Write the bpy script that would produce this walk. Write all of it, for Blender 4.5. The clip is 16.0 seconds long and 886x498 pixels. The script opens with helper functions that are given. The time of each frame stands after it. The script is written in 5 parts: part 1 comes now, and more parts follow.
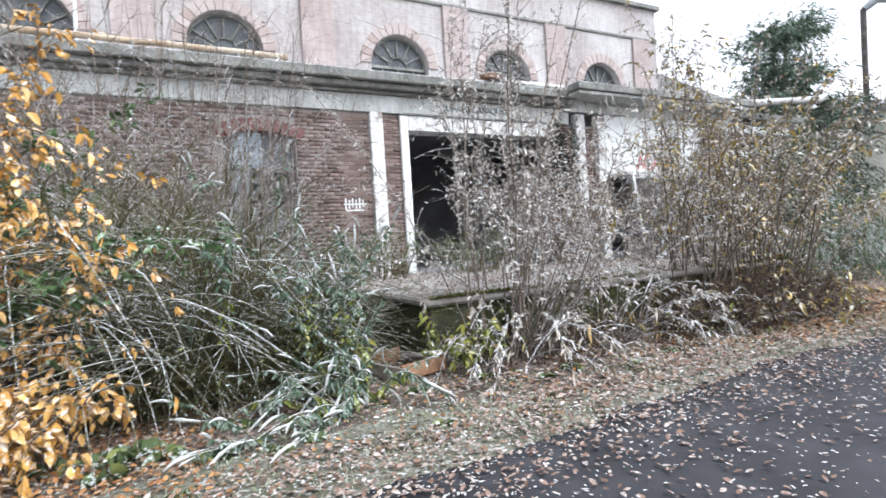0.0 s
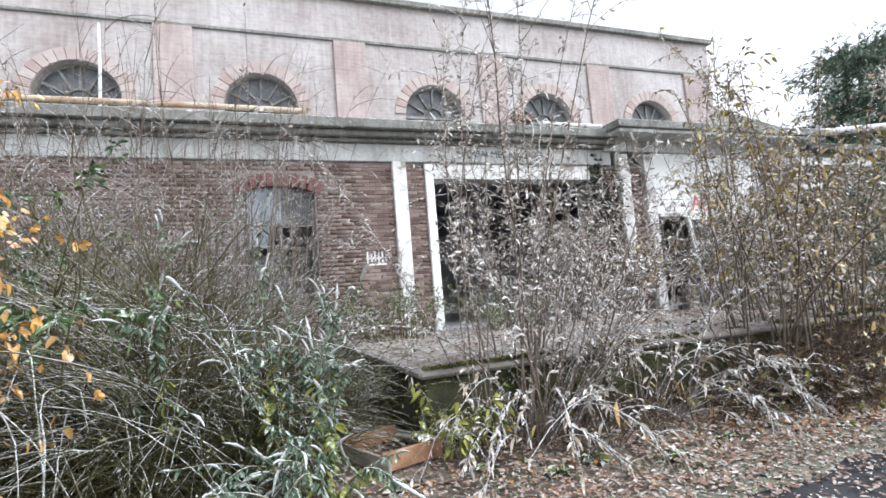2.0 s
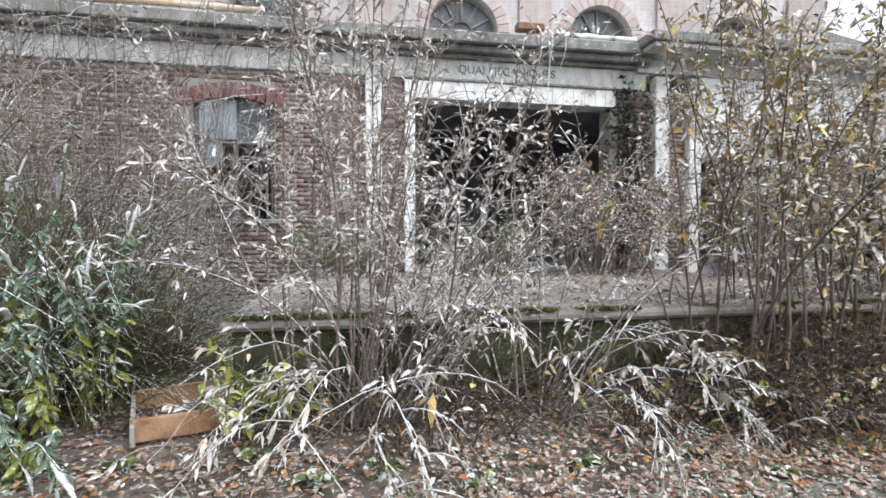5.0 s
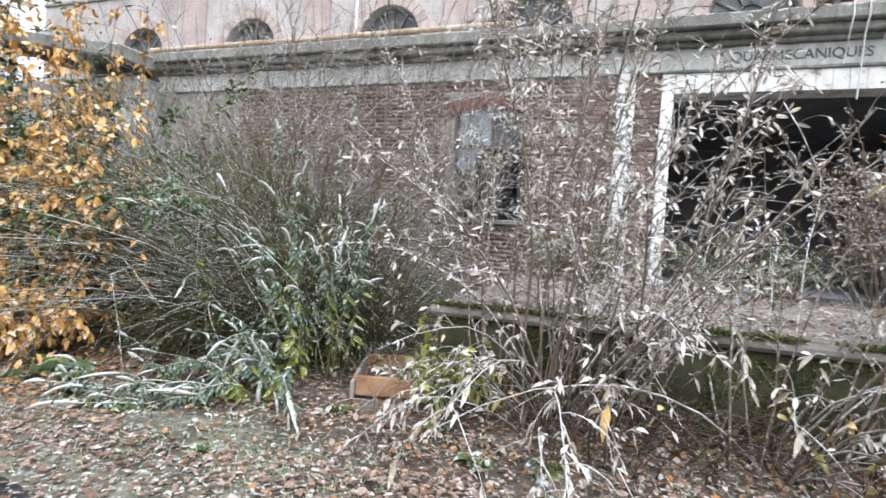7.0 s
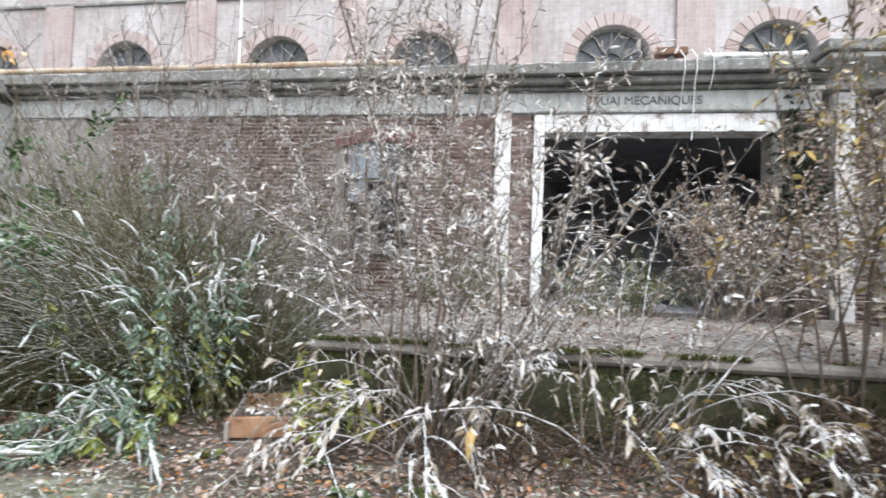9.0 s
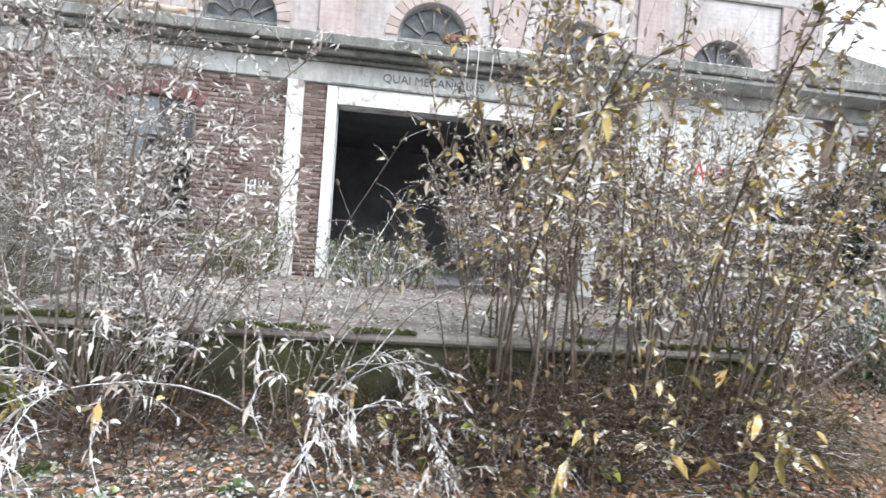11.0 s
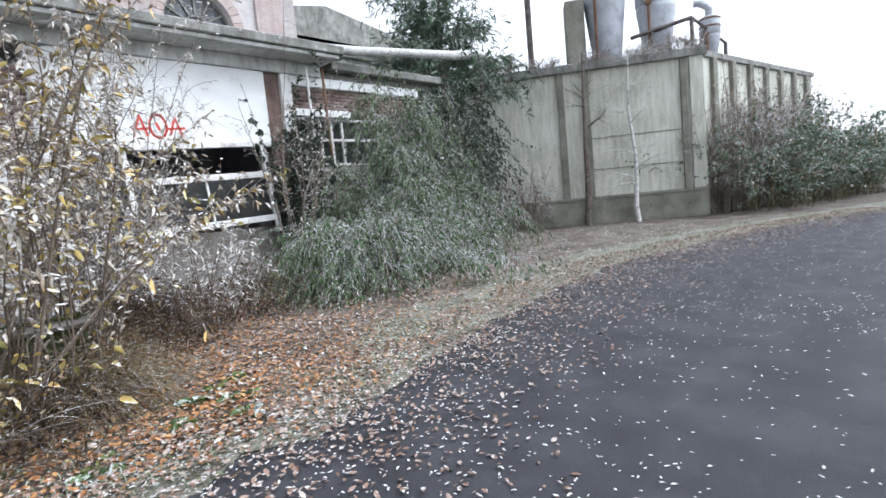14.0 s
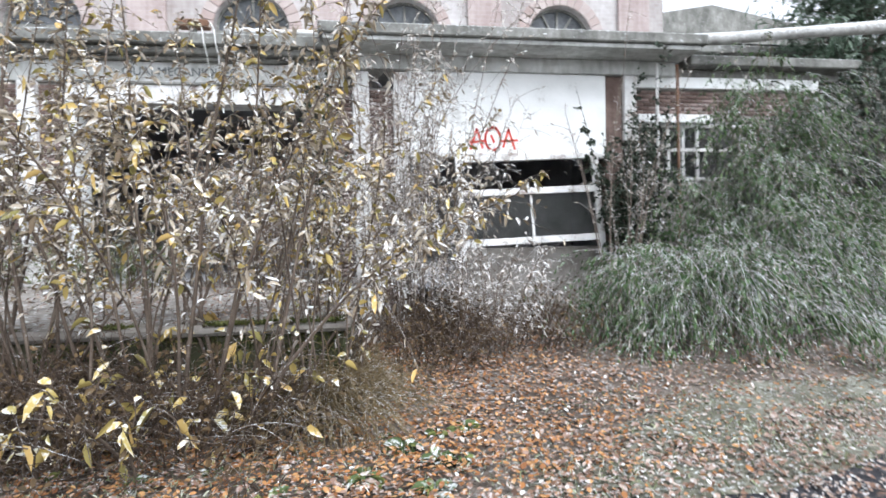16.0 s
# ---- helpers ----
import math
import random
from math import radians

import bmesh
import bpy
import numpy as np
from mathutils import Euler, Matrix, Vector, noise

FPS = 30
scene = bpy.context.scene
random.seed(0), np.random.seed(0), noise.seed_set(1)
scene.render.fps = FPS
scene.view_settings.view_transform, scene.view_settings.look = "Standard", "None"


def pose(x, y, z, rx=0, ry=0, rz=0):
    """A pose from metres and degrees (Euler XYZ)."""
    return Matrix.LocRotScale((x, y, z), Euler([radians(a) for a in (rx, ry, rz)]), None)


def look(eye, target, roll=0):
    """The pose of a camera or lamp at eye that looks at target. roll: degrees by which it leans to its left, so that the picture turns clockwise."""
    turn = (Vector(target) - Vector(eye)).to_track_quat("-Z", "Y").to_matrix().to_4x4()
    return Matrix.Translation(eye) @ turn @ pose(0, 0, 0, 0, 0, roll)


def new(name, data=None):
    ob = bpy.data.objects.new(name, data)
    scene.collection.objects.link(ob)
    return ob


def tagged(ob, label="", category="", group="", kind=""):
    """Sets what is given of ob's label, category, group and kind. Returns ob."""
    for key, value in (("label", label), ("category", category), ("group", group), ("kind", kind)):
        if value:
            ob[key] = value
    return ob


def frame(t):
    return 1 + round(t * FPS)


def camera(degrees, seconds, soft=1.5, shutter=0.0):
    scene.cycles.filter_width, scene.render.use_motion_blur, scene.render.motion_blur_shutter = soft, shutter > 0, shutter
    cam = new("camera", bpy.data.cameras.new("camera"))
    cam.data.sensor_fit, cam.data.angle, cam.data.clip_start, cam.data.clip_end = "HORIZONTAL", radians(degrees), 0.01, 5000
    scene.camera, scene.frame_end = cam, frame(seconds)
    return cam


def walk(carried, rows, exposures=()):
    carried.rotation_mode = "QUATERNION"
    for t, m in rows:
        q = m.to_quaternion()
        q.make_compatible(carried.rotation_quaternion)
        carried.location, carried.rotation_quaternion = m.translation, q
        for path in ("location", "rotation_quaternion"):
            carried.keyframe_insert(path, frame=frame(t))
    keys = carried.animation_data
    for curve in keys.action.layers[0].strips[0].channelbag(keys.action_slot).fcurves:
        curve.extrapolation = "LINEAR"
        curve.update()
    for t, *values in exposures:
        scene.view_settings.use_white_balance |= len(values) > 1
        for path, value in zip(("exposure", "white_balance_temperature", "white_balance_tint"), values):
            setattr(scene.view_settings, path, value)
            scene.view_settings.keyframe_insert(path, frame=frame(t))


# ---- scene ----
cam = camera(81.4, 16.0, soft=1.6, shutter=0.3)
PATH = [
    (0, (-4.331, -9.844, 1.339), (-3.426, -8.061, 1.317), -3.5),
    (0.5, (-4.106, -9.766, 1.342), (-3.131, -8.02, 1.353), -5.8),
    (1, (-3.925, -9.609, 1.384), (-2.995, -7.846, 1.551), -4.0),
    (1.5, (-3.717, -9.517, 1.396), (-2.916, -7.691, 1.554), -4.5),
    (2, (-3.42, -9.431, 1.402), (-2.724, -7.565, 1.585), -4.6),
    (2.5, (-3.075, -9.244, 1.401), (-2.396, -7.366, 1.524), -6.0),
    (3, (-2.651, -9.134, 1.4), (-1.894, -7.285, 1.463), -5.8),
    (3.5, (-2.311, -9.06, 1.411), (-1.684, -7.161, 1.372), -5.9),
    (3.7, (-2.172, -9.001, 1.415), (-1.553, -7.104, 1.289), -3.4),
    (5.8, (-0.688, -8.749, 1.296), (-0.752, -6.75, 1.298), -0.0),
    (6, (-0.633, -8.739, 1.286), (-0.878, -6.754, 1.298), -0.7),
    (6.5, (-0.6, -8.759, 1.283), (-1.026, -6.805, 1.252), 2.1),
    (7, (-0.643, -8.744, 1.284), (-1.287, -6.852, 1.238), 3.6),
    (7.5, (-0.657, -8.751, 1.268), (-1.383, -6.887, 1.253), 4.9),
    (8, (-0.646, -8.769, 1.244), (-1.466, -6.945, 1.268), 2.4),
    (8.5, (-0.588, -8.775, 1.27), (-1.106, -6.844, 1.321), 0.9),
    (9, (-0.409, -8.844, 1.334), (-0.693, -6.866, 1.414), 1.9),
    (9.5, (-0.05, -8.802, 1.241), (0.012, -6.804, 1.286), 5.5),
    (9.7, (0.086, -8.775, 1.217), (0.264, -6.784, 1.257), 6.9),
    (11.8, (1.651, -9.7, 1.681), (1.995, -7.73, 1.626), 0.5),
    (12.2, (2.156, -10.101, 1.685), (3.048, -8.313, 1.774), 1.3),
    (12.5, (2.652, -10.133, 1.622), (3.884, -8.563, 1.76), 1.0),
    (13, (2.999, -10.288, 1.466), (4.53, -9.006, 1.572), -2.2),
    (13.5, (3.18, -10.129, 1.468), (4.679, -8.807, 1.422), -1.1),
    (14, (3.504, -9.966, 1.425), (4.944, -8.591, 1.231), -5.5),
    (14.5, (3.981, -9.783, 1.383), (5.328, -8.319, 1.172), -6.1),
    (15, (4.331, -9.479, 1.368), (5.33, -7.759, 1.16), -3.8),
    (15.5, (4.452, -9.289, 1.445), (5.008, -7.374, 1.293), -5.6),
    (16, (4.746, -9.157, 1.411), (5.014, -7.176, 1.367), -1.1),
]
walk(cam, [(t, look(eye, target, roll)) for t, eye, target, roll in PATH], exposures=[(t, e, k, 11) for t, e, k in ((0, 1.38, 5980), (1.5, 1.3, 6050), (3.5, 1.2, 6120), (7, 1.25, 6150), (8.5, 1.25, 6150), (9.5, 1.37, 6120), (12.5, 1.47, 6050), (13.5, 1.3, 5880), (14.5, 1.25, 5850), (16, 1.37, 6000))])

# ---- world and light: thick white overcast, freezing fog ----
world = bpy.data.worlds.new("overcast")
scene.world = world
world.use_nodes = True
wn = world.node_tree.nodes
sky = wn.new("ShaderNodeTexSky")
sky.sky_type = "NISHITA"
sky.sun_disc = False
sky.sun_elevation, sky.sun_rotation = radians(54), radians(145)
sky.air_density, sky.dust_density, sky.ozone_density = 1.0, 1.5, 1.0
wn["Background"].inputs["Strength"].default_value = 0.15
grey = wn.new("ShaderNodeHueSaturation")
grey.inputs["Saturation"].default_value = 0.12
world.node_tree.links.new(sky.outputs[0], grey.inputs["Color"])
world.node_tree.links.new(grey.outputs[0], wn["Background"].inputs["Color"])
sun = new("sun", bpy.data.lights.new("sun", "SUN"))
sun.data.energy, sun.data.angle, sun.data.color = 1.2, radians(50), (1.0, 1.0, 0.99)
sun.matrix_world = look((9, -13, 22), (0, 0, 0))


# ---- materials ----
def mk(name, stops, scale=6.0, fine=60.0, rough=0.85, bump=0.3, metal=0.0, frost=0.0, island=0.0, objrand=0.0, frost_up=0.2, spec=0.3, size=1.0):
    """A principled material: two noises choose among the stops, frost whitens what faces up."""
    m = bpy.data.materials.new(name)
    m.use_nodes = True
    nt = m.node_tree
    n, l = nt.nodes, nt.links.new
    p = n["Principled BSDF"]
    p.inputs["Roughness"].default_value = rough
    p.inputs["Metallic"].default_value = metal
    p.inputs["Specular IOR Level"].default_value = spec
    tc = n.new("ShaderNodeTexCoord")
    a, b = n.new("ShaderNodeTexNoise"), n.new("ShaderNodeTexNoise")
    a.inputs["Scale"].default_value, b.inputs["Scale"].default_value = scale, fine
    a.inputs["Detail"].default_value, b.inputs["Detail"].default_value = 5, 4
    geo = n.new("ShaderNodeNewGeometry")
    l(geo.outputs["Position"], a.inputs["Vector"])
    l(geo.outputs["Position"], b.inputs["Vector"])
    mx = n.new("ShaderNodeMath")
    mx.operation = "MULTIPLY_ADD"
    mx.inputs[1].default_value = 0.35
    l(b.outputs["Fac"], mx.inputs[0])
    mul = n.new("ShaderNodeMath")
    mul.operation = "MULTIPLY_ADD"
    mul.inputs[1].default_value, mul.inputs[2].default_value = 1.1, -0.22
    l(a.outputs["Fac"], mul.inputs[0])
    l(mul.outputs[0], mx.inputs[2])
    fac = mx.outputs[0]
    if island or objrand:
        r = geo.outputs["Random Per Island"]
        if objrand:
            r = n.new("ShaderNodeObjectInfo").outputs["Random"]
        k = island or objrand
        mixv = n.new("ShaderNodeMix")
        mixv.inputs[0].default_value = k
        l(fac, mixv.inputs[2])
        l(r, mixv.inputs[3])
        fac = mixv.outputs[0]
    ramp = n.new("ShaderNodeValToRGB")
    els = ramp.color_ramp.elements
    for i, (pos, col) in enumerate(stops):
        e = els[i] if i < 2 else els.new(pos)
        e.position, e.color = pos, (*col, 1)
    l(fac, ramp.inputs[0])
    out = ramp.outputs[0]
    if frost:
        sep = n.new("ShaderNodeSeparateXYZ")
        l(geo.outputs["Normal"], sep.inputs[0])
        up = n.new("ShaderNodeMath")
        up.operation = "MULTIPLY_ADD"
        up.inputs[1].default_value, up.inputs[2].default_value = frost_up, frost - 0.75
        l(sep.outputs["Z"], up.inputs[0])
        c = n.new("ShaderNodeTexNoise")
        c.inputs["Scale"].default_value = fine * 0.6
        l(geo.outputs["Position"], c.inputs["Vector"])
        ad = n.new("ShaderNodeMath")
        l(up.outputs[0], ad.inputs[0])
        l(c.outputs["Fac"], ad.inputs[1])
        st = n.new("ShaderNodeMapRange")
        st.inputs[1].default_value, st.inputs[2].default_value = 0.05, 0.35
        l(ad.outputs[0], st.inputs[0])
        fm = n.new("ShaderNodeMix")
        fm.data_type = "RGBA"
        fm.inputs[7].default_value = (0.72, 0.75, 0.76, 1)
        l(st.outputs[0], fm.inputs[0])
        l(out, fm.inputs[6])
        out = fm.outputs[2]
    l(out, p.inputs["Base Color"])
    if bump:
        bp = n.new("ShaderNodeBump")
        bp.inputs["Strength"].default_value, bp.inputs["Distance"].default_value = bump, 0.02
        l(b.outputs["Fac"], bp.inputs["Height"])
        l(bp.outputs[0], p.inputs["Normal"])
    return m


M_BRICK = mk("brick", [(0.2, (0.1, 0.068, 0.057)), (0.5, (0.185, 0.129, 0.11)), (0.8, (0.28, 0.218, 0.197))], 3, 40, objrand=0.6)
M_BRICKS = mk("brick_far", [(0.2, (0.1, 0.068, 0.057)), (0.5, (0.185, 0.129, 0.11)), (0.8, (0.28, 0.218, 0.197))], 3, 40, island=0.6)
M_MORTAR = mk("mortar", [(0.3, (0.2, 0.18, 0.16)), (0.7, (0.33, 0.31, 0.28))], 4, 80)
# Hall brick is paled and greyed in colour to stand in for fog.
M_HALL = mk("haze_paled_brickwork", [(0.25, (0.34, 0.305, 0.29)), (0.5, (0.45, 0.432, 0.422)), (0.75, (0.55, 0.543, 0.538))], 0.5, 7)
def coursed(m, scale, depth):
    """Brick courses and rain streaks over a masonry material seen from afar."""
    nt = m.node_tree
    n, l = nt.nodes, nt.links.new
    p = n["Principled BSDF"]
    src = p.inputs["Base Color"].links[0].from_socket
    geo, sep, com = n.new("ShaderNodeNewGeometry"), n.new("ShaderNodeSeparateXYZ"), n.new("ShaderNodeCombineXYZ")
    l(geo.outputs["Position"], sep.inputs[0])
    l(sep.outputs["X"], com.inputs["X"])
    l(sep.outputs["Z"], com.inputs["Y"])
    bt = n.new("ShaderNodeTexBrick")
    bt.inputs["Scale"].default_value = scale
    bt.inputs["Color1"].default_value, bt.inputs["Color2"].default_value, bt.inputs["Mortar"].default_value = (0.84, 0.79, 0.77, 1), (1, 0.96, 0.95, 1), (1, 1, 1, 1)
    bt.inputs["Mortar Size"].default_value = 0.02
    l(com.outputs[0], bt.inputs["Vector"])
    st, mp = n.new("ShaderNodeTexNoise"), n.new("ShaderNodeMapping")
    mp.inputs["Scale"].default_value = (2.2, 2.2, 0.22)
    l(geo.outputs["Position"], mp.inputs[0])
    l(mp.outputs[0], st.inputs["Vector"])
    st.inputs["Detail"].default_value = 6
    rp = n.new("ShaderNodeValToRGB")
    rp.color_ramp.elements[0].position, rp.color_ramp.elements[0].color = 0.34, (0.8, 0.78, 0.76, 1)
    rp.color_ramp.elements[1].position, rp.color_ramp.elements[1].color = 0.6, (1, 1, 1, 1)
    l(st.outputs["Fac"], rp.inputs[0])
    for other in (bt.outputs["Color"], rp.outputs[0]):
        mx = n.new("ShaderNodeMix")
        mx.data_type, mx.blend_type = "RGBA", "MULTIPLY"
        mx.inputs[0].default_value = depth
        l(src, mx.inputs[6])
        l(other, mx.inputs[7])
        src = mx.outputs[2]
    l(src, p.inputs["Base Color"])
    return m


def streaked(m, tall, depth, tint):
    """Rain streaks that run down a wall."""
    nt = m.node_tree
    n, l = nt.nodes, nt.links.new
    p = n["Principled BSDF"]
    src = p.inputs["Base Color"].links[0].from_socket
    geo, mp, st, rp, mx = (n.new("ShaderNode" + k) for k in ("NewGeometry", "Mapping", "TexNoise", "ValToRGB", "Mix"))
    mp.inputs["Scale"].default_value = (1.7, 1.7, tall)
    l(geo.outputs["Position"], mp.inputs[0])
    l(mp.outputs[0], st.inputs["Vector"])
    st.inputs["Detail"].default_value = 7
    rp.color_ramp.elements[0].position, rp.color_ramp.elements[0].color = 0.38, (*tint, 1)
    rp.color_ramp.elements[1].position, rp.color_ramp.elements[1].color = 0.58, (1, 1, 1, 1)
    l(st.outputs["Fac"], rp.inputs[0])
    mx.data_type, mx.blend_type = "RGBA", "MULTIPLY"
    mx.inputs[0].default_value = depth
    l(src, mx.inputs[6])
    l(rp.outputs[0], mx.inputs[7])
    l(mx.outputs[2], p.inputs["Base Color"])
    return m


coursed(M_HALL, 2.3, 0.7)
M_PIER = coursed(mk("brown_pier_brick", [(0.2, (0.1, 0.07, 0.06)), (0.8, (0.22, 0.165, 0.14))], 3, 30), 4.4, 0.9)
# The hall's reds are muted likewise, haze mixed into their colour.
M_HALL_RED = coursed(mk("haze_paled_red_wall", [(0.2, (0.35, 0.285, 0.27)), (0.8, (0.5, 0.443, 0.427))], 1.2, 20), 2.3, 0.7)
M_ARCH = mk("haze_paled_red_brick", [(0.2, (0.33, 0.25, 0.225)), (0.8, (0.46, 0.4, 0.375))], 3, 30, island=0.5)
M_WHITE = mk("white_paint", [(0.22, (0.42, 0.41, 0.38)), (0.36, (0.72, 0.73, 0.71)), (0.8, (0.82, 0.83, 0.81))], 2.5, 30, rough=0.6)
M_PEEL = mk("peeling_white_paint", [(0.3, (0.3, 0.25, 0.22)), (0.42, (0.6, 0.59, 0.57)), (0.75, (0.8, 0.8, 0.78))], 4, 26, rough=0.75)
M_FASCIA = mk("stained_render", [(0.25, (0.33, 0.33, 0.31)), (0.55, (0.5, 0.51, 0.49)), (0.85, (0.64, 0.65, 0.63))], 1.2, 16)
M_CORNICE = mk("weathered_concrete", [(0.25, (0.12, 0.12, 0.11)), (0.55, (0.24, 0.24, 0.22)), (0.85, (0.38, 0.38, 0.36))], 1.6, 22, frost=0.18)
streaked(M_CORNICE, 0.5, 0.5, (0.5, 0.49, 0.46))
streaked(M_FASCIA, 0.5, 0.6, (0.6, 0.59, 0.56))
M_CONC = mk("pale_concrete", [(0.2, (0.36, 0.36, 0.3)), (0.5, (0.55, 0.55, 0.48)), (0.85, (0.66, 0.66, 0.59))], 0.7, 12)
streaked(M_CONC, 0.22, 0.4, (0.5, 0.51, 0.42))
M_CONC_D = mk("dark_streaked_concrete", [(0.25, (0.12, 0.115, 0.09)), (0.8, (0.3, 0.3, 0.25))], 1.5, 14)
M_DECK = mk("frosted_concrete_deck", [(0.25, (0.13, 0.115, 0.1)), (0.5, (0.24, 0.22, 0.195)), (0.8, (0.36, 0.335, 0.3))], 1.8, 25, frost=0.05)
# Moss on concrete, with the shade below the deck darkened into the colour.
M_MOSS = mk("mossy_shaded_concrete", [(0.25, (0.025, 0.025, 0.018)), (0.5, (0.055, 0.058, 0.028)), (0.85, (0.12, 0.11, 0.08))], 2.5, 30)
M_GROUND = mk("leaf_mould", [(0.25, (0.05, 0.04, 0.03)), (0.5, (0.11, 0.088, 0.07)), (0.8, (0.2, 0.175, 0.15))], 1.5, 35, frost=0.02, bump=0.8)
M_VERGE = mk("frosted_verge", [(0.25, (0.065, 0.06, 0.042)), (0.5, (0.14, 0.137, 0.102)), (0.8, (0.26, 0.262, 0.21))], 2.5, 45, frost=0.05, bump=0.8)
M_ASPHALT = mk("asphalt", [(0.25, (0.026, 0.026, 0.029)), (0.5, (0.038, 0.038, 0.043)), (0.8, (0.062, 0.062, 0.068))], 2.2, 150, rough=0.75, bump=0.35)
# Interior grey raised to stand in for haze veiling the dark opening.
M_DARK = mk("haze_lifted_interior", [(0.3, (0.28, 0.28, 0.29)), (0.8, (0.45, 0.45, 0.46))], 1.5, 12)
M_WOOD = mk("raw_pine", [(0.25, (0.17, 0.09, 0.05)), (0.5, (0.32, 0.18, 0.1)), (0.8, (0.42, 0.28, 0.18))], 5, 50)
M_WOODG = mk("grey_wood", [(0.25, (0.24, 0.21, 0.19)), (0.8, (0.38, 0.34, 0.3))], 5, 50, frost=0.1)
M_STEEL_OLD = mk("weathered_steel", [(0.25, (0.07, 0.06, 0.055)), (0.6, (0.16, 0.14, 0.13)), (0.85, (0.3, 0.28, 0.27))], 4, 30, metal=0.2)
M_RUST = mk("rusty_metal", [(0.25, (0.12, 0.06, 0.035)), (0.6, (0.25, 0.15, 0.1)), (0.85, (0.4, 0.36, 0.32))], 4, 30, metal=0.2)
# Roof steel in a pale, bluish low-contrast grey that paints in the haze.
M_STEEL_HAZED = mk("weathered_steel", [(0.3, (0.3, 0.31, 0.33)), (0.5, (0.4, 0.42, 0.45)), (0.75, (0.5, 0.52, 0.55))], 2.2, 14, metal=0.2, rough=0.7)
M_RED = mk("red_spray_paint", [(0.2, (0.55, 0.05, 0.04)), (0.8, (0.75, 0.14, 0.1))], 6, 60, bump=0)
M_LETTER = mk("dark_lettering", [(0.2, (0.1, 0.11, 0.11)), (0.8, (0.2, 0.21, 0.21))], 10, 60, bump=0)
M_BLUE = mk("faded_blue_shutter", [(0.25, (0.16, 0.19, 0.215)), (0.8, (0.33, 0.37, 0.4))], 3, 30)
M_TWIG = mk("frosted_twig", [(0.2, (0.085, 0.064, 0.047)), (0.6, (0.19, 0.15, 0.12)), (0.9, (0.37, 0.33, 0.29))], 6, 60, frost=0.24, frost_up=0.35, bump=0)
M_TWIG_OLIVE = mk("olive_twig", [(0.2, (0.06, 0.053, 0.024)), (0.6, (0.15, 0.135, 0.066)), (0.9, (0.27, 0.24, 0.14))], 4, 50, frost=0.14, frost_up=0.45, bump=0)
M_TWIG_RIME = mk("rimed_branch", [(0.2, (0.16, 0.135, 0.11)), (0.6, (0.3, 0.27, 0.24)), (0.9, (0.46, 0.42, 0.38))], 6, 60, frost=0.25, frost_up=0.4, bump=0)
M_TWIG_STRAW = mk("straw_olive_twig", [(0.2, (0.07, 0.052, 0.024)), (0.6, (0.17, 0.125, 0.06)), (0.9, (0.3, 0.22, 0.12))], 4, 50, frost=0.06, frost_up=0.3, bump=0)
M_TWIG_GREY = mk("grey_brown_twig", [(0.2, (0.06, 0.045, 0.034)), (0.6, (0.14, 0.108, 0.083)), (0.9, (0.26, 0.22, 0.18))], 6, 60, frost=0.14, frost_up=0.3, bump=0)
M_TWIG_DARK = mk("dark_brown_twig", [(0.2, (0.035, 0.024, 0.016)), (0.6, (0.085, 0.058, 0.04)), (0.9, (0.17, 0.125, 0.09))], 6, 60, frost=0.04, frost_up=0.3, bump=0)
# Olive twig with less rime, darkened in colour for the shaded lower bushes.
M_TWIG_SHADED = mk("shaded_olive_twig", [(0.2, (0.045, 0.04, 0.018)), (0.6, (0.11, 0.1, 0.046)), (0.9, (0.21, 0.19, 0.1))], 4, 50, frost=0.03, frost_up=0.42, bump=0)
M_BARK = mk("dark_bark", [(0.2, (0.06, 0.05, 0.04)), (0.8, (0.2, 0.17, 0.14))], 8, 60)
M_BIRCH = mk("pale_bark", [(0.25, (0.18, 0.17, 0.15)), (0.45, (0.5, 0.49, 0.46)), (0.8, (0.7, 0.7, 0.67))], 7, 40)
FR = dict(rough=0.8, bump=0, island=0.8, spec=0.2)
M_LEAF_PALE = mk("frosted_pale_leaf", [(0.1, (0.19, 0.14, 0.09)), (0.4, (0.34, 0.28, 0.2)), (0.9, (0.5, 0.45, 0.37))], 8, 60, frost=0.23, frost_up=0.3, **FR)
M_LEAF_RIME = mk("rimed_leaf", [(0.1, (0.32, 0.265, 0.21)), (0.4, (0.5, 0.45, 0.395)), (0.9, (0.61, 0.575, 0.53))], 8, 60, frost=0.22, frost_up=0.3, **FR)
M_LEAF_ORANGE = mk("orange_leaf", [(0.05, (0.42, 0.2, 0.05)), (0.45, (0.66, 0.37, 0.09)), (0.95, (0.7, 0.46, 0.2))], 8, 60, frost=0.22, frost_up=0.2, **FR)
M_LEAF_YELLOW = mk("yellow_leaf", [(0.05, (0.24, 0.22, 0.08)), (0.45, (0.42, 0.33, 0.11)), (0.95, (0.57, 0.38, 0.14))], 8, 60, frost=0.18, frost_up=0.3, **FR)
M_LEAF_GREEN = mk("frosted_green_leaf", [(0.05, (0.05, 0.075, 0.03)), (0.5, (0.1, 0.14, 0.06)), (0.95, (0.24, 0.26, 0.08))], 2, 60, frost=0.03, frost_up=0.45, **FR)
M_LEAF_DARK = mk("dark_evergreen_leaf", [(0.05, (0.032, 0.064, 0.026)), (0.5, (0.075, 0.13, 0.052)), (0.95, (0.16, 0.22, 0.1))], 2, 60, frost=0.04, frost_up=0.4, **FR)
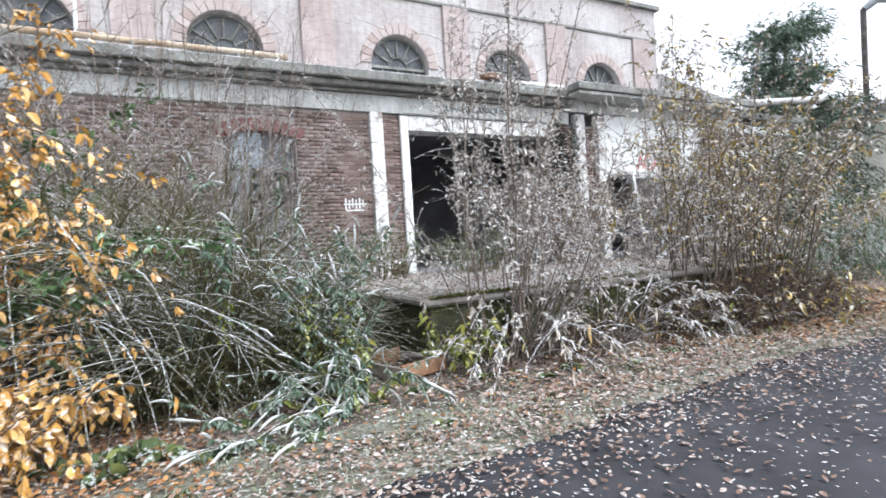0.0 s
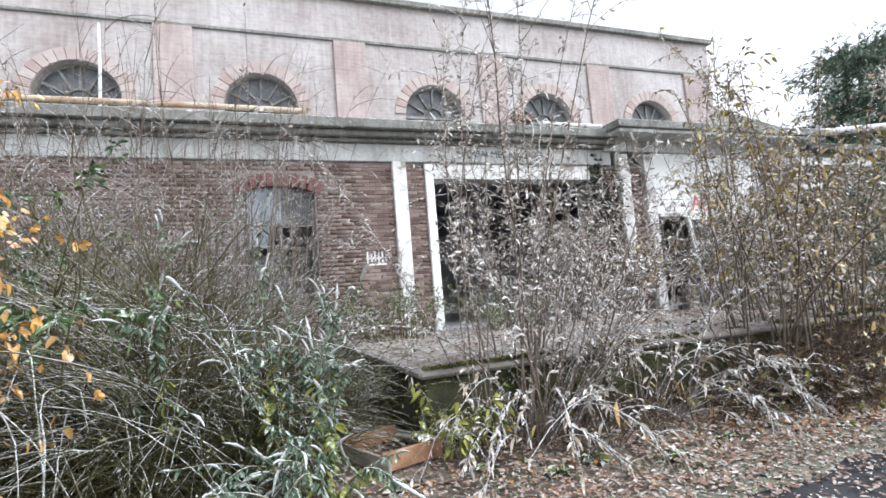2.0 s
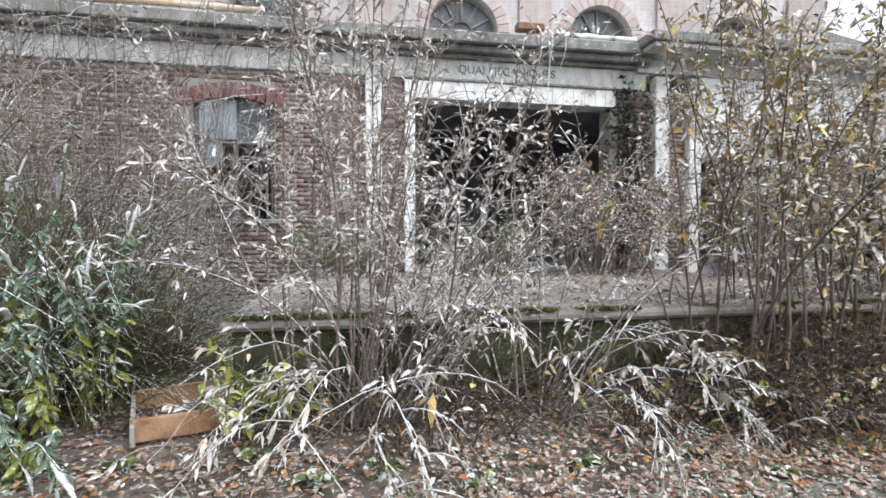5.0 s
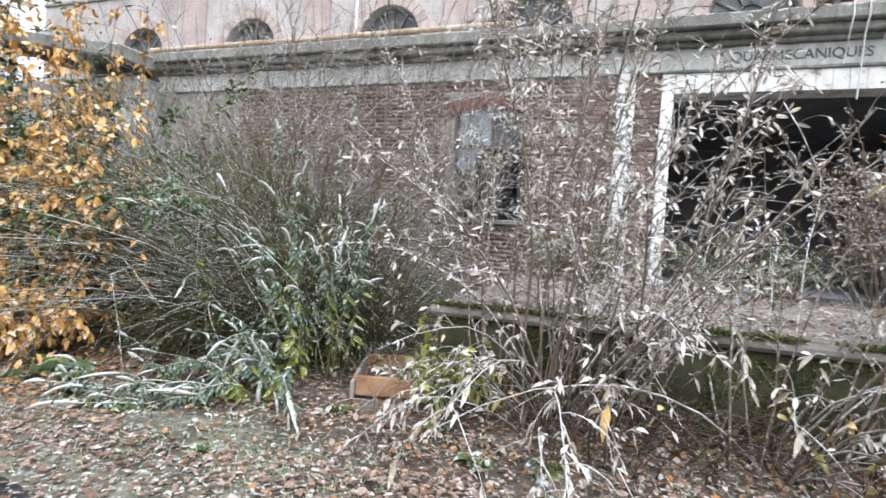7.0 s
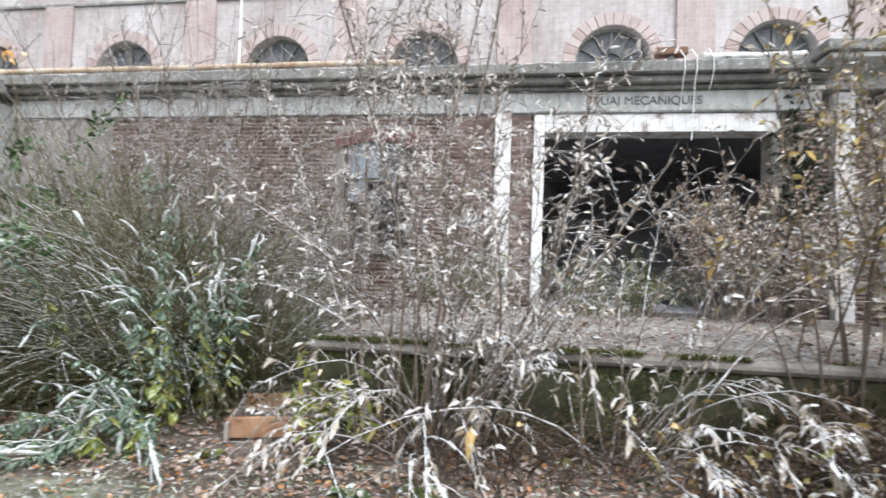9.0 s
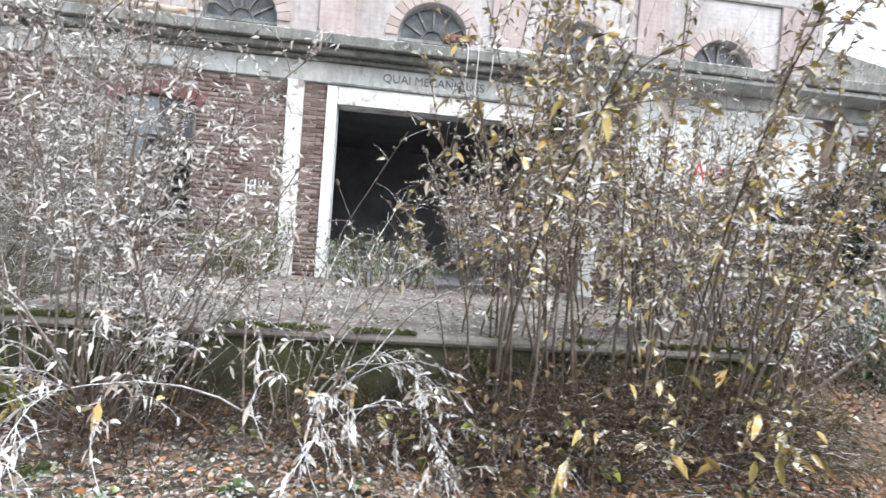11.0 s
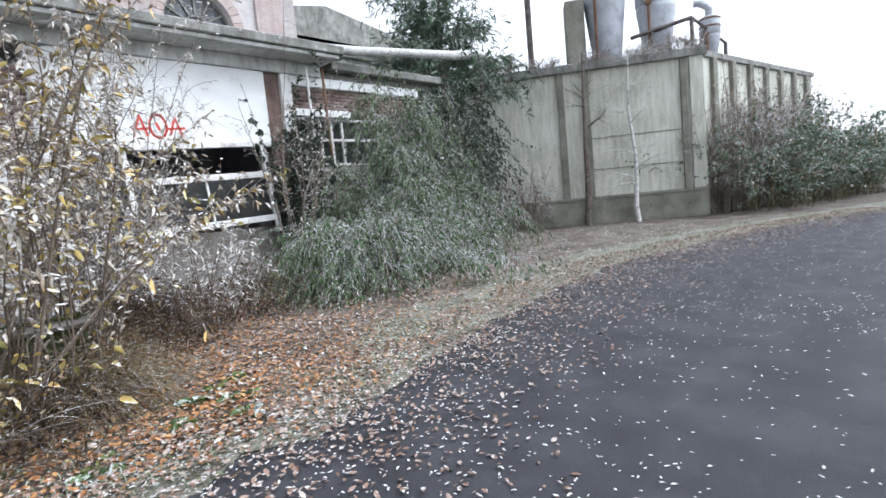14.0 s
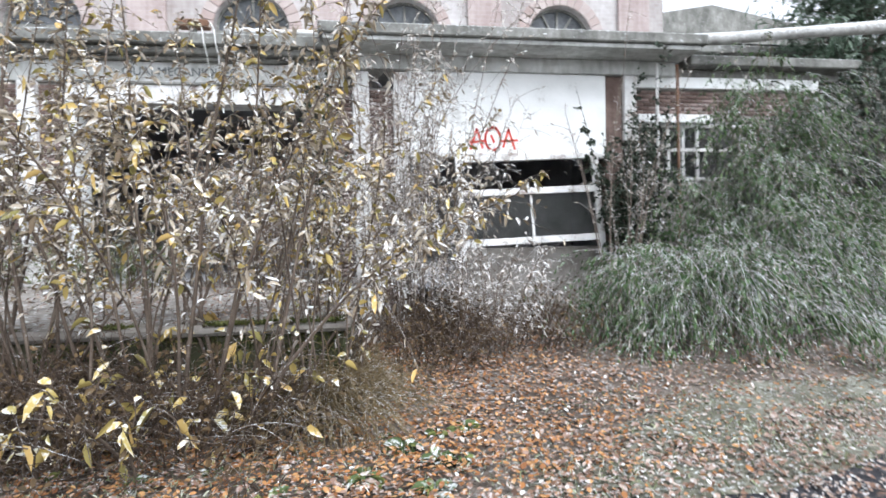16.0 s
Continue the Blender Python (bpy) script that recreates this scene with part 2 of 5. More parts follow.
M_IVY = mk("ivy_leaf", [(0.05, (0.018, 0.028, 0.018)), (0.5, (0.035, 0.05, 0.032)), (0.95, (0.08, 0.1, 0.07))], 2, 60, rough=0.6, bump=0, island=0.7, spec=0.3)
M_LEAF_LIME = mk("yellow_green_leaf", [(0.05, (0.1, 0.13, 0.03)), (0.5, (0.22, 0.25, 0.05)), (0.95, (0.38, 0.36, 0.08))], 4, 60, frost=0.1, frost_up=0.3, **FR)
M_LEAF_BROWN = mk("brown_leaf", [(0.05, (0.12, 0.07, 0.045)), (0.5, (0.26, 0.17, 0.11)), (0.95, (0.42, 0.3, 0.2))], 8, 60, frost=0.25, frost_up=0.25, **FR)
M_TWIG_BROWN = mk("brown_twig", [(0.2, (0.06, 0.038, 0.025)), (0.6, (0.14, 0.09, 0.06)), (0.9, (0.25, 0.19, 0.14))], 6, 60, frost=0.08, frost_up=0.3, bump=0)
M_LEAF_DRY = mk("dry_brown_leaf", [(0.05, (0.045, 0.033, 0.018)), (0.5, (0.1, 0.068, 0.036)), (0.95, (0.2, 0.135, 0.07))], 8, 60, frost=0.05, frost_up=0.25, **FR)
M_LEAF_FROST_GREEN = mk("rimed_green_leaf", [(0.05, (0.055, 0.095, 0.055)), (0.5, (0.12, 0.175, 0.12)), (0.95, (0.25, 0.31, 0.24))], 2, 60, frost=0.06, frost_up=0.35, **FR)
M_FLOWER = mk("frosted_seed_spike", [(0.2, (0.24, 0.25, 0.22)), (0.8, (0.42, 0.43, 0.4))], 30, 200, frost=0.27, frost_up=0.3, bump=0)
M_LITTER = mk("fallen_leaf", [(0.05, (0.14, 0.085, 0.055)), (0.4, (0.2, 0.125, 0.09)), (0.7, (0.29, 0.2, 0.155)), (0.95, (0.43, 0.385, 0.335))], 8, 60, frost=0.09, frost_up=0.2, **FR)
M_LITTER_RED = mk("fallen_russet_leaf", [(0.05, (0.13, 0.055, 0.027)), (0.5, (0.32, 0.145, 0.052)), (0.95, (0.47, 0.28, 0.125))], 8, 60, frost=0.05, frost_up=0.2, **FR)
M_LITTER_WHITE = mk("fallen_frosted_leaf", [(0.05, (0.3, 0.27, 0.22)), (0.4, (0.5, 0.48, 0.43)), (0.95, (0.62, 0.61, 0.57))], 8, 60, frost=0.2, frost_up=0.2, **FR)


# ---- mesh helpers ----
def mesh_ob(name, verts, faces, material, parent=None, label="", smooth=False):
    me = bpy.data.meshes.new(name)
    me.from_pydata([tuple(v) for v in verts], [], [tuple(f) for f in faces])
    me.update()
    if smooth:
        me.polygons.foreach_set("use_smooth", [True] * len(me.polygons))
    me.materials.append(material)
    ob = new(name, me)
    if parent:
        ob.parent = parent
    if label:
        ob["label"] = label
    return ob


def part(name, bm, material, parent=None, label="", smooth=False):
    me = bpy.data.meshes.new(name)
    bm.to_mesh(me)
    bm.free()
    if smooth:
        me.polygons.foreach_set("use_smooth", [True] * len(me.polygons))
    me.materials.append(material)
    ob = new(name, me)
    if parent:
        ob.parent = parent
    if label:
        ob["label"] = label
    return ob


def thing(name, label, category, place=(0, 0, 0), group="", kind=""):
    ob = new(name)
    ob.location = place
    return tagged(ob, label, category, group, kind)


def add_box(bm, lo, hi, bevel=0.0, m=None):
    r = bmesh.ops.create_cube(bm, size=1.0)
    vs = r["verts"]
    for v in vs:
        v.co = Vector(((lo[i] + hi[i]) / 2 + v.co[i] * (hi[i] - lo[i]) for i in range(3)))
    if bevel:
        es = list({e for v in vs for e in v.link_edges})
        rb = bmesh.ops.bevel(bm, geom=es, offset=bevel, segments=1, affect="EDGES")
        vs = list({v for f in rb["faces"] for v in f.verts} | {v for v in vs if v.is_valid})
    if m is not None:
        bmesh.ops.transform(bm, matrix=m, verts=vs)
    return bm


def box(name, lo, hi, material, parent=None, label="", bevel=0.012, m=None):
    return part(name, add_box(bmesh.new(), lo, hi, bevel, m), material, parent, label)


def boxes(name, spans, material, parent=None, label="", bevel=0.0):
    bm = bmesh.new()
    for lo, hi in spans:
        add_box(bm, lo, hi, bevel)
    return part(name, bm, material, parent, label)


def tubes(paths, radii, sides=4):
    """Tapered tubes along N polylines of K points; arrays (N, K, 3) and (N, K)."""
    paths, radii = np.asarray(paths, float), np.asarray(radii, float)
    n, k, _ = paths.shape
    d = np.gradient(paths, axis=1)
    d /= np.linalg.norm(d, axis=2, keepdims=True) + 1e-9
    ref = np.where(np.abs(d[..., 2:3]) > 0.9, np.array([1.0, 0, 0]), np.array([0, 0, 1.0]))
    u = np.cross(d, ref)
    u /= np.linalg.norm(u, axis=2, keepdims=True) + 1e-9
    w = np.cross(d, u)
    a = np.arange(sides) * 2 * np.pi / sides
    ring = u[:, :, None] * np.cos(a)[None, None, :, None] + w[:, :, None] * np.sin(a)[None, None, :, None]
    v = (paths[:, :, None] + ring * radii[:, :, None, None]).reshape(-1, 3)
    idx = np.arange(n * k * sides).reshape(n, k, sides)
    q = np.stack([idx[:, :-1], np.roll(idx, -1, 2)[:, :-1], np.roll(idx, -1, 2)[:, 1:], idx[:, 1:]], -1).reshape(-1, 4)
    return v, q


def leaf_mesh(pos, along, length, width, rng, droop=0.2, fold=0.25):
    """Folded six-cornered leaves at pos, growing along the given ways."""
    n = len(pos)
    along = along / (np.linalg.norm(along, axis=1, keepdims=True) + 1e-9)
    side = np.cross(along, rng.normal(size=(n, 3)))
    side /= np.linalg.norm(side, axis=1, keepdims=True) + 1e-9
    nor = np.cross(side, along)
    L, W = length[:, None], width[:, None]
    dn = np.array([0, 0, -1.0]) * droop * L
    b = pos
    c = pos + along * L + dn
    m1, m2 = pos + along * L * 0.35 + dn * 0.15, pos + along * L * 0.72 + dn * 0.5
    f = nor * W * fold
    v = np.stack([b, m1 + side * W * 0.5 + f, m2 + side * W * 0.42 + f, c, m2 - side * W * 0.42 + f, m1 - side * W * 0.5 + f], 1).reshape(-1, 3)
    i = np.arange(n)[:, None] * 6
    q = np.concatenate([i + np.array([[0, 1, 2, 3]]), i + np.array([[0, 3, 4, 5]])], 1).reshape(-1, 4)
    return v, q


def fast_mesh(name, v, q, material, parent=None, label="", kind="", smooth=False):
    me = bpy.data.meshes.new(name)
    v, q = np.asarray(v, np.float32), np.asarray(q, np.int32)
    me.vertices.add(len(v))
    me.vertices.foreach_set("co", v.ravel())
    me.loops.add(q.size)
    me.loops.foreach_set("vertex_index", q.ravel())
    me.polygons.add(len(q))
    me.polygons.foreach_set("loop_start", np.arange(len(q), dtype=np.int32) * q.shape[1])
    me.polygons.foreach_set("loop_total", np.full(len(q), q.shape[1], np.int32))
    if smooth:
        me.polygons.foreach_set("use_smooth", np.ones(len(q), bool))
    me.update(calc_edges=True)
    me.materials.append(material)
    ob = new(name, me)
    if parent:
        ob.parent = parent
    if label:
        ob["label"] = label
    if kind:
        ob["kind"] = kind
    return ob


def curves(rng, base, ways, lengths, k=8, bend=0.25, gravity=0.3, wobble=0.04):
    """N bent stems: from base along ways, bowing down with gravity."""
    n = len(base)
    t = np.linspace(0, 1, k)[None, :, None]
    ways = ways / np.linalg.norm(ways, axis=1, keepdims=True)
    L = lengths[:, None, None]
    sidew = rng.normal(size=(n, 1, 3)) * bend
    p = base[:, None] + ways[:, None] * t * L + sidew * L * t ** 2
    p[..., 2] -= (gravity * lengths[:, None] * np.linspace(0, 1, k)[None] ** 2.2)
    p += np.cumsum(rng.normal(size=(n, k, 3)) * wobble * lengths[:, None, None] / k, axis=1) * (t > 0)
    return p


def sample(rng, paths, count, lo=0.15, hi=1.0):
    """Random places and ways along polylines."""
    n, k, _ = paths.shape
    i = rng.integers(0, n, count)
    s = (lo + (hi - lo) * rng.random(count)) * (k - 1) * 0.999
    j = s.astype(int)
    f = (s - j)[:, None]
    a, b = paths[i, j], paths[i, np.minimum(j + 1, k - 1)]
    d = b - a
    return a + d * f, d / (np.linalg.norm(d, axis=1, keepdims=True) + 1e-9), i, s / (k - 1)


def shrub(name, label, place, seed, stems, height, spread, twigs, leaves, leaf, twig_mat, leaf_mat, base_r=0.25, gravity=0.25, twig_len=0.4, stem_r=0.011,
          leaf_jitter=0.8, droop=0.2, lo=0.2, lean=(0, 0), category="shrub", twig_gravity=0.3, twig_r=0.0035, twig_up=0.3, bend=0.12, lo_leaf=0.1, group="", twig_lo=0.25, spray=0, spray_jit=0.25, leaf_share=0.75, second=None, twig_jit=0.6, second_lo=None):
    """A many-stemmed bush: stems fan out of the base, twigs leave the stems, leaves sit on the twigs."""
    rng = np.random.default_rng(seed)
    ob = thing(name, label, category, place, group)
    a = rng.random(stems) * 2 * np.pi
    rr = np.sqrt(rng.random(stems)) * base_r
    base = np.stack([np.cos(a) * rr, np.sin(a) * rr, np.full(stems, -0.03)], 1)
    out = np.abs(rng.normal(size=stems)) * spread
    ways = np.stack([np.cos(a) * out + lean[0], np.sin(a) * out + lean[1], np.ones(stems)], 1)
    L = height * (0.55 + 0.5 * rng.random(stems))
    P = curves(rng, base, ways, L, 9, bend, gravity)
    P[..., 2] = np.maximum(P[..., 2], -0.03 + 0.05 * np.linspace(0, 1, 9)[None])
    R = stem_r * (0.6 + 0.7 * rng.random(stems))[:, None] * np.linspace(1, 0.25, 9)[None]
    if stems <= 45:
        for b in range(stems):
            v, q = tubes(P[b:b + 1], R[b:b + 1], 5)
            fast_mesh("branch", v, q, twig_mat, ob, smooth=True)
    else:
        v, q = tubes(P, R, 4)
        fast_mesh("branchwork", v, q, twig_mat, ob, kind="stuff", smooth=True)
    pos, d, i, s = sample(rng, P, twigs, twig_lo, 1.0)
    tw = d * 0.6 + rng.normal(size=(twigs, 3)) * twig_jit + np.array([0, 0, twig_up])
    T = curves(rng, pos, tw, twig_len * (0.4 + 0.9 * rng.random(twigs)), 6, 0.15, twig_gravity)
    v, q = tubes(T, twig_r * (0.7 + 0.6 * rng.random(twigs))[:, None] * np.linspace(1, 0.4, 6)[None], 3)
    fast_mesh("twigwork", v, q, twig_mat, ob, kind="stuff")
    if spray:
        pos, d, i, s = sample(rng, T, spray, 0.2, 1.0)
        T2 = curves(rng, pos, d * 0.7 + rng.normal(size=(spray, 3)) * spray_jit, twig_len * 0.45 * (0.4 + 0.9 * rng.random(spray)), 4, 0.15, twig_gravity)
        v, q = tubes(T2, twig_r * 0.6 * np.ones((spray, 1)) * np.linspace(1, 0.5, 4)[None], 3)
        fast_mesh("fine_twigwork", v, q, twig_mat, ob, kind="stuff")
        T = np.concatenate([T[:, :4], T2])
    for count, lm, lf in [(leaves, leaf_mat, leaf)] + ([second] if second else []):
        if not count:
            continue
        n1 = int(count * leaf_share)
        tips = second_lo is not None and lm is not leaf_mat
        p1, d1, _, _ = sample(rng, T, n1, second_lo if tips else lo_leaf, 1.0)
        p2, d2, _, _ = sample(rng, P, count - n1, 0.8 if tips else lo, 1.0)
        p, d = np.concatenate([p1, p2]), np.concatenate([d1, d2])
        w = d * 0.7 + rng.normal(size=(count, 3)) * leaf_jitter
        z = lf[0] * (0.55 + 0.8 * rng.random(count))
        v, q = leaf_mesh(p, w, z, z * lf[1], rng, droop)
        fast_mesh("foliage", v, q, lm, ob, kind="stuff")
    return ob


def butterfly_bush(label, place, seed, stems, height, spread, lean, gravity, base_r=0.25, spike=0.24, twigs=4, lime=0.3):
    """A buddleia gone to seed: arching stems, pairs of hanging lance leaves, a long rimed seed spike on every shoot."""
    rng = np.random.default_rng(seed)
    ob = thing("butterfly_bush", label, "shrub", place)
    a = rng.random(stems) * 2 * np.pi
    rr = np.sqrt(rng.random(stems)) * base_r
    base = np.stack([np.cos(a) * rr, np.sin(a) * rr, np.full(stems, -0.03)], 1)
    out = (0.3 + np.abs(rng.normal(size=stems))) * spread
    ways = np.stack([np.cos(a) * out + lean[0], np.sin(a) * out + lean[1], np.ones(stems)], 1)
    L = height * (0.6 + 0.5 * rng.random(stems))
    P = curves(rng, base, ways, L, 10, 0.12, gravity)
    P[..., 2] = np.maximum(P[..., 2], -0.03 + 0.14 * np.linspace(0, 1, 10)[None])
    for b in range(stems):
        v, q = tubes(P[b:b + 1], (0.009 * np.linspace(1, 0.4, 10))[None], 5)
        fast_mesh("branch", v, q, M_TWIG_OLIVE, ob, smooth=True)
    n = stems * twigs
    pos, d, i, s = sample(rng, P, n, 0.35, 0.95)
    T = curves(rng, pos, d * 0.8 + rng.normal(size=(n, 3)) * 0.45 + np.array([0, 0, 0.25]), 0.16 + 0.24 * rng.random(n), 6, 0.15, 0.2)
    v, q = tubes(T, 0.0045 * np.ones((n, 1)) * np.linspace(1, 0.5, 6)[None], 4)
    fast_mesh("twigwork", v, q, M_TWIG_OLIVE, ob, kind="stuff")
    for shoots, per, lo, hi, size, mat in ((P, 38, 0.25, 0.98, 0.066, M_LEAF_FROST_GREEN), (T, 18, 0.1, 1.0, 0.05, M_LEAF_FROST_GREEN), (P, int(34 * lime), 0.12, 0.6, 0.095, M_LEAF_LIME)):
        c = len(shoots) * per
        p, dd, _, _ = sample(rng, shoots, c, lo, hi)
        w = rng.normal(size=(c, 3)) * np.array([1, 1, 0.25]) + dd * 0.25
        w /= np.linalg.norm(w, axis=1, keepdims=True)
        w[:, 2] -= 0.35 + 0.5 * rng.random(c)
        z = size * (0.6 + 0.7 * rng.random(c))
        v, q = leaf_mesh(p, w, z, z * 0.38, rng, 0.35)
        fast_mesh("foliage", v, q, mat, ob, kind="stuff")
    tips = np.concatenate([P[:, -1], T[:, -1]])
    dirs = np.concatenate([P[:, -1] - P[:, -2], T[:, -1] - T[:, -2]])
    dirs /= np.linalg.norm(dirs, axis=1, keepdims=True) + 1e-9
    size = np.concatenate([np.full(stems, spike), np.full(n, spike * 0.6)]) * (0.6 + 0.7 * rng.random(stems + n))
    F = curves(rng, tips - dirs * 0.01, dirs + np.array([0, 0, 0.15]), size, 12, 0.15, 0.3)
    fat = np.concatenate([np.full(stems, 0.0155), np.full(n, 0.011)])[:, None] * np.sin(np.linspace(0.5, 2.9, 12))[None] * (0.65 + 0.6 * rng.random((stems + n, 12)))
    for b in range(stems + n):
        v, q = tubes(F[b:b + 1], fat[b:b + 1], 6)
        fast_mesh("seed_spike", v, q, M_FLOWER, ob)
    return ob


# ---- ground, road, verge ----
def road_edge(x):
    return float(np.interp(x, [-60, -6, -2, 0.3, 3, 5, 6.2, 7.3, 9.8, 11.8, 13, 17, 22.5, 40, 80], [-9.5, -7.1, -6.9, -6.62, -6.75, -6.95, -6.7, -6.35, -5.95, -5.8, -6.0, -6.8, -9.2, -17, -38]))


xs = np.concatenate([np.linspace(-900, -30, 12), np.arange(-28, 40.1, 0.5), np.linspace(45, 900, 12)])
ys = np.concatenate([np.linspace(-900, -20, 10), np.arange(-18, 14.1, 0.5), np.linspace(18, 900, 10)])
gv, gf = [], []
for y in ys:
    for x in xs:
        near = -20 < x < 30 and -8 < y < 6
        z = 0.05 * noise.noise((x * 0.6, y * 0.6, 3)) + 0.02 * noise.noise((x * 2, y * 2, 8)) if near else 0.0
        e = road_edge(x)
        z = -0.045 if y < e - 0.3 else z * min(1.0, max(0.0, (y - e) / 1.2)) + 0.01
        gv.append((x, y, z))
nx = len(xs)
for j in range(len(ys) - 1):
    for i in range(nx - 1):
        a = j * nx + i
        gf.append((a, a + 1, a + nx + 1, a + nx))
tagged(mesh_ob("ground", gv, gf, M_GROUND, smooth=True), "dark leaf mould with frost and fallen leaves", "ground", kind="structure")
rx = np.concatenate([np.linspace(-60, -12, 12), np.arange(-11, 30, 0.35), np.linspace(31, 80, 14)])
rv, rf = [], []
for x in rx:
    e = road_edge(x) + 0.10 * noise.noise((x * 1.1, 0, 0)) + 0.05 * noise.noise((x * 4, 2, 0))
    rv += [(x, e - 0.02, -0.01), (x, e - 0.1, 0.02), (x, e - 2, 0.03), (x, e - 14, 0.03), (x, e - 14.1, -0.04)]
for i in range(len(rx) - 1):
    for j in range(4):
        a = i * 5 + j
        rf.append((a, a + 1, a + 6, a + 5)[::-1])
tagged(mesh_ob("road", rv, rf, M_ASPHALT, smooth=False), "dark grey asphalt lane strewn with frosted leaves", "road", kind="structure")
# frosted grassy verge between lane and leaf mould
vv, vf = [], []
for x in rx:
    e = road_edge(x)
    w = 0.3 + 0.2 * noise.noise((x * 0.7, 5, 0)) + 1.2 * min(1.0, max(0.0, (x - 5) / 3)) + 0.7 * min(1.0, max(0.0, (-1.6 - x) / 1.2))
    vv += [(x, e - 0.2 + 0.22 * noise.noise((x * 2.2, 9, 0)) + 0.1 * noise.noise((x * 7, 1, 0)), 0.024), (x, e - 0.02, 0.042), (x, e + w * 0.6, 0.05), (x, e + w + 0.12 * noise.noise((x * 3, 7, 0)), 0.0)]
for i in range(len(rx) - 1):
    for j in range(3):
        a = i * 4 + j
        vf.append((a, a + 4, a + 5, a + 1)[::-1])
tagged(mesh_ob("verge", vv, vf, M_VERGE, smooth=True), "frosted grass verge along the lane", "verge", kind="structure")

# ---- loading dock ----
dock = thing("loading_dock", "raised concrete loading dock littered with frosted leaves", "loading dock", kind="structure")
box("deck", (-2.05, -4.88, 0.66), (4.55, -0.002, 0.75), M_DECK, dock, bevel=0.03)
box("dock_front", (-1.98, -4.80, -0.1), (4.5, -0.002, 0.66), M_MOSS, dock, "mossy concrete face, darkened as under the deck", bevel=0.02)

# ---- low facade ----
wall = thing("wall_facade", "brick dock facade with white painted frames", "wall", kind="structure")
ZB = 4.05
boxes("backing", [((-10.3, 0.012, 0), (-3.55, 0.4, ZB)), ((-3.55, 0.012, 0), (-2.3, 0.4, 1.64)), ((-3.55, 0.012, 3.64), (-2.3, 0.4, ZB)), ((-2.3, 0.012, 0), (-0.18, 0.4, ZB)),
                  ((3.75, 0.012, 0), (5.3, 0.4, ZB))], M_MORTAR, wall)
box("fascia", (-10.4, -0.06, ZB), (4.3, 0.42, 4.4), M_FASCIA, wall, "stained pale rendered band")
boxes("cornice", [((-10.5, -0.16, 4.4), (4.3, 0.5, 4.47)), ((-10.5, -0.3, 4.47), (4.3, 0.5, 4.58)), ((-10.5, -0.42, 4.58), (4.3, 0.5, 4.77))], M_CORNICE, wall, "dark weathered cornice", bevel=0.02)
box("pilaster", (-0.83, -0.09, 0.75), (-0.56, 0.1, ZB), M_PEEL, wall, "peeling white pilaster")
box("door_post", (-0.175, -0.07, 0.75), (0.0, 0.4, ZB), M_WHITE, wall, "white door post")
lintel = box("door_lintel", (0.0, -0.05, 3.72), (3.7, 0.4, ZB), M_PEEL, wall, "white boarded lintel over the door")
box("door_lintel_trim", (-0.2, -0.1, ZB - 0.03), (3.7, -0.055, ZB + 0.02), M_CORNICE, wall)
box("door_post", (3.6, 0.0, 0.75), (3.75, 0.4, 3.72), M_MORTAR, wall)
roof = boxes("low_roof", [((-10.5, 0.52, 4.6), (13, 4.36, 4.72))], M_CORNICE)
tagged(roof, "flat grey roof of the dock building", "roof", kind="structure")

# dark hall behind the door
room = thing("dark_interior", "dark empty interior behind the dock door", "interior", kind="structure")
for nm, lo, hi in (("back_wall", (-6, 9.0, 0), (12, 9.2, 4.6)), ("side_wall", (-6.2, 0.4, 0), (-6, 9.2, 4.6)), ("side_wall", (12, 0.4, 0), (12.2, 9.2, 4.6)), ("inner_floor", (-6, 0.4, 0.5), (12, 9.0, 0.74)), ("inner_ceiling", (-6, 0.42, 4.48), (12, 9.0, 4.58))):
    box(nm, lo, hi, M_DARK, room, bevel=0)

# ---- bay with panel ----
bay = thing("wall_bay", "white panelled bay with brick pier and canopy", "wall", kind="structure")
box("column", (4.45, -0.14, 0.0), (4.73, 0.06, 4.3), M_PEEL, bay, "peeling white column")
box("column", (5.15, -0.14, 0.0), (5.4, 0.06, 4.3), M_PEEL, bay, "peeling white column")
box("panel", (5.4, -0.1, 2.9), (9.05, 0.06, 4.34), M_WHITE, bay, "large white panel")
box("panel_sill", (5.42, -0.17, 2.82), (9.0, 0.06, 2.9), M_PEEL, bay)
box("column_stub", (9.4, -0.14, 3.14), (9.64, 0.058, 4.34), M_PEEL, bay, "peeling white post, broken off below")
box("brick_pier", (9.05, -0.05, 0.0), (9.398, 0.3, 4.34), M_PIER, bay, "dark brown brick pier")
boxes("bay_wall", [((6.2, 0.06, 0), (9.04, 0.3, 1.2)), ((9.62, 0.06, 0), (13.5, 0.3, 2.4)), ((9.62, 0.06, 3.6), (13.5, 0.3, 4.3)), ((12.2, 0.06, 2.4), (13.5, 0.3, 3.6))], M_MORTAR, bay)
box("canopy", (3.95, -0.85, 4.68), (10.6, 0.6, 4.86), M_CORNICE, bay, "canopy slab with a dark stained edge", bevel=0.02)
box("soffit", (4.02, -0.78, 4.6), (10.5, 0.6, 4.677), M_FASCIA, bay, "stained pale soffit under the canopy", bevel=0.01)
box("canopy_beam", (4.08, -0.16, 4.345), (10.4, 0.6, 4.597), M_FASCIA, bay, "stained pale beam under the canopy", bevel=0.01)

# ---- brick hall behind ----
hall = thing("brick_hall", "tall weathered brick hall with arched windows", "hall", kind="structure")
ARCH = (-16.2, -11.8, -7.1, -3.0, 1.85, 5.7, 9.9)
HY, HT, HE, SP = 4.4, 9.98, 12.9, 6.72


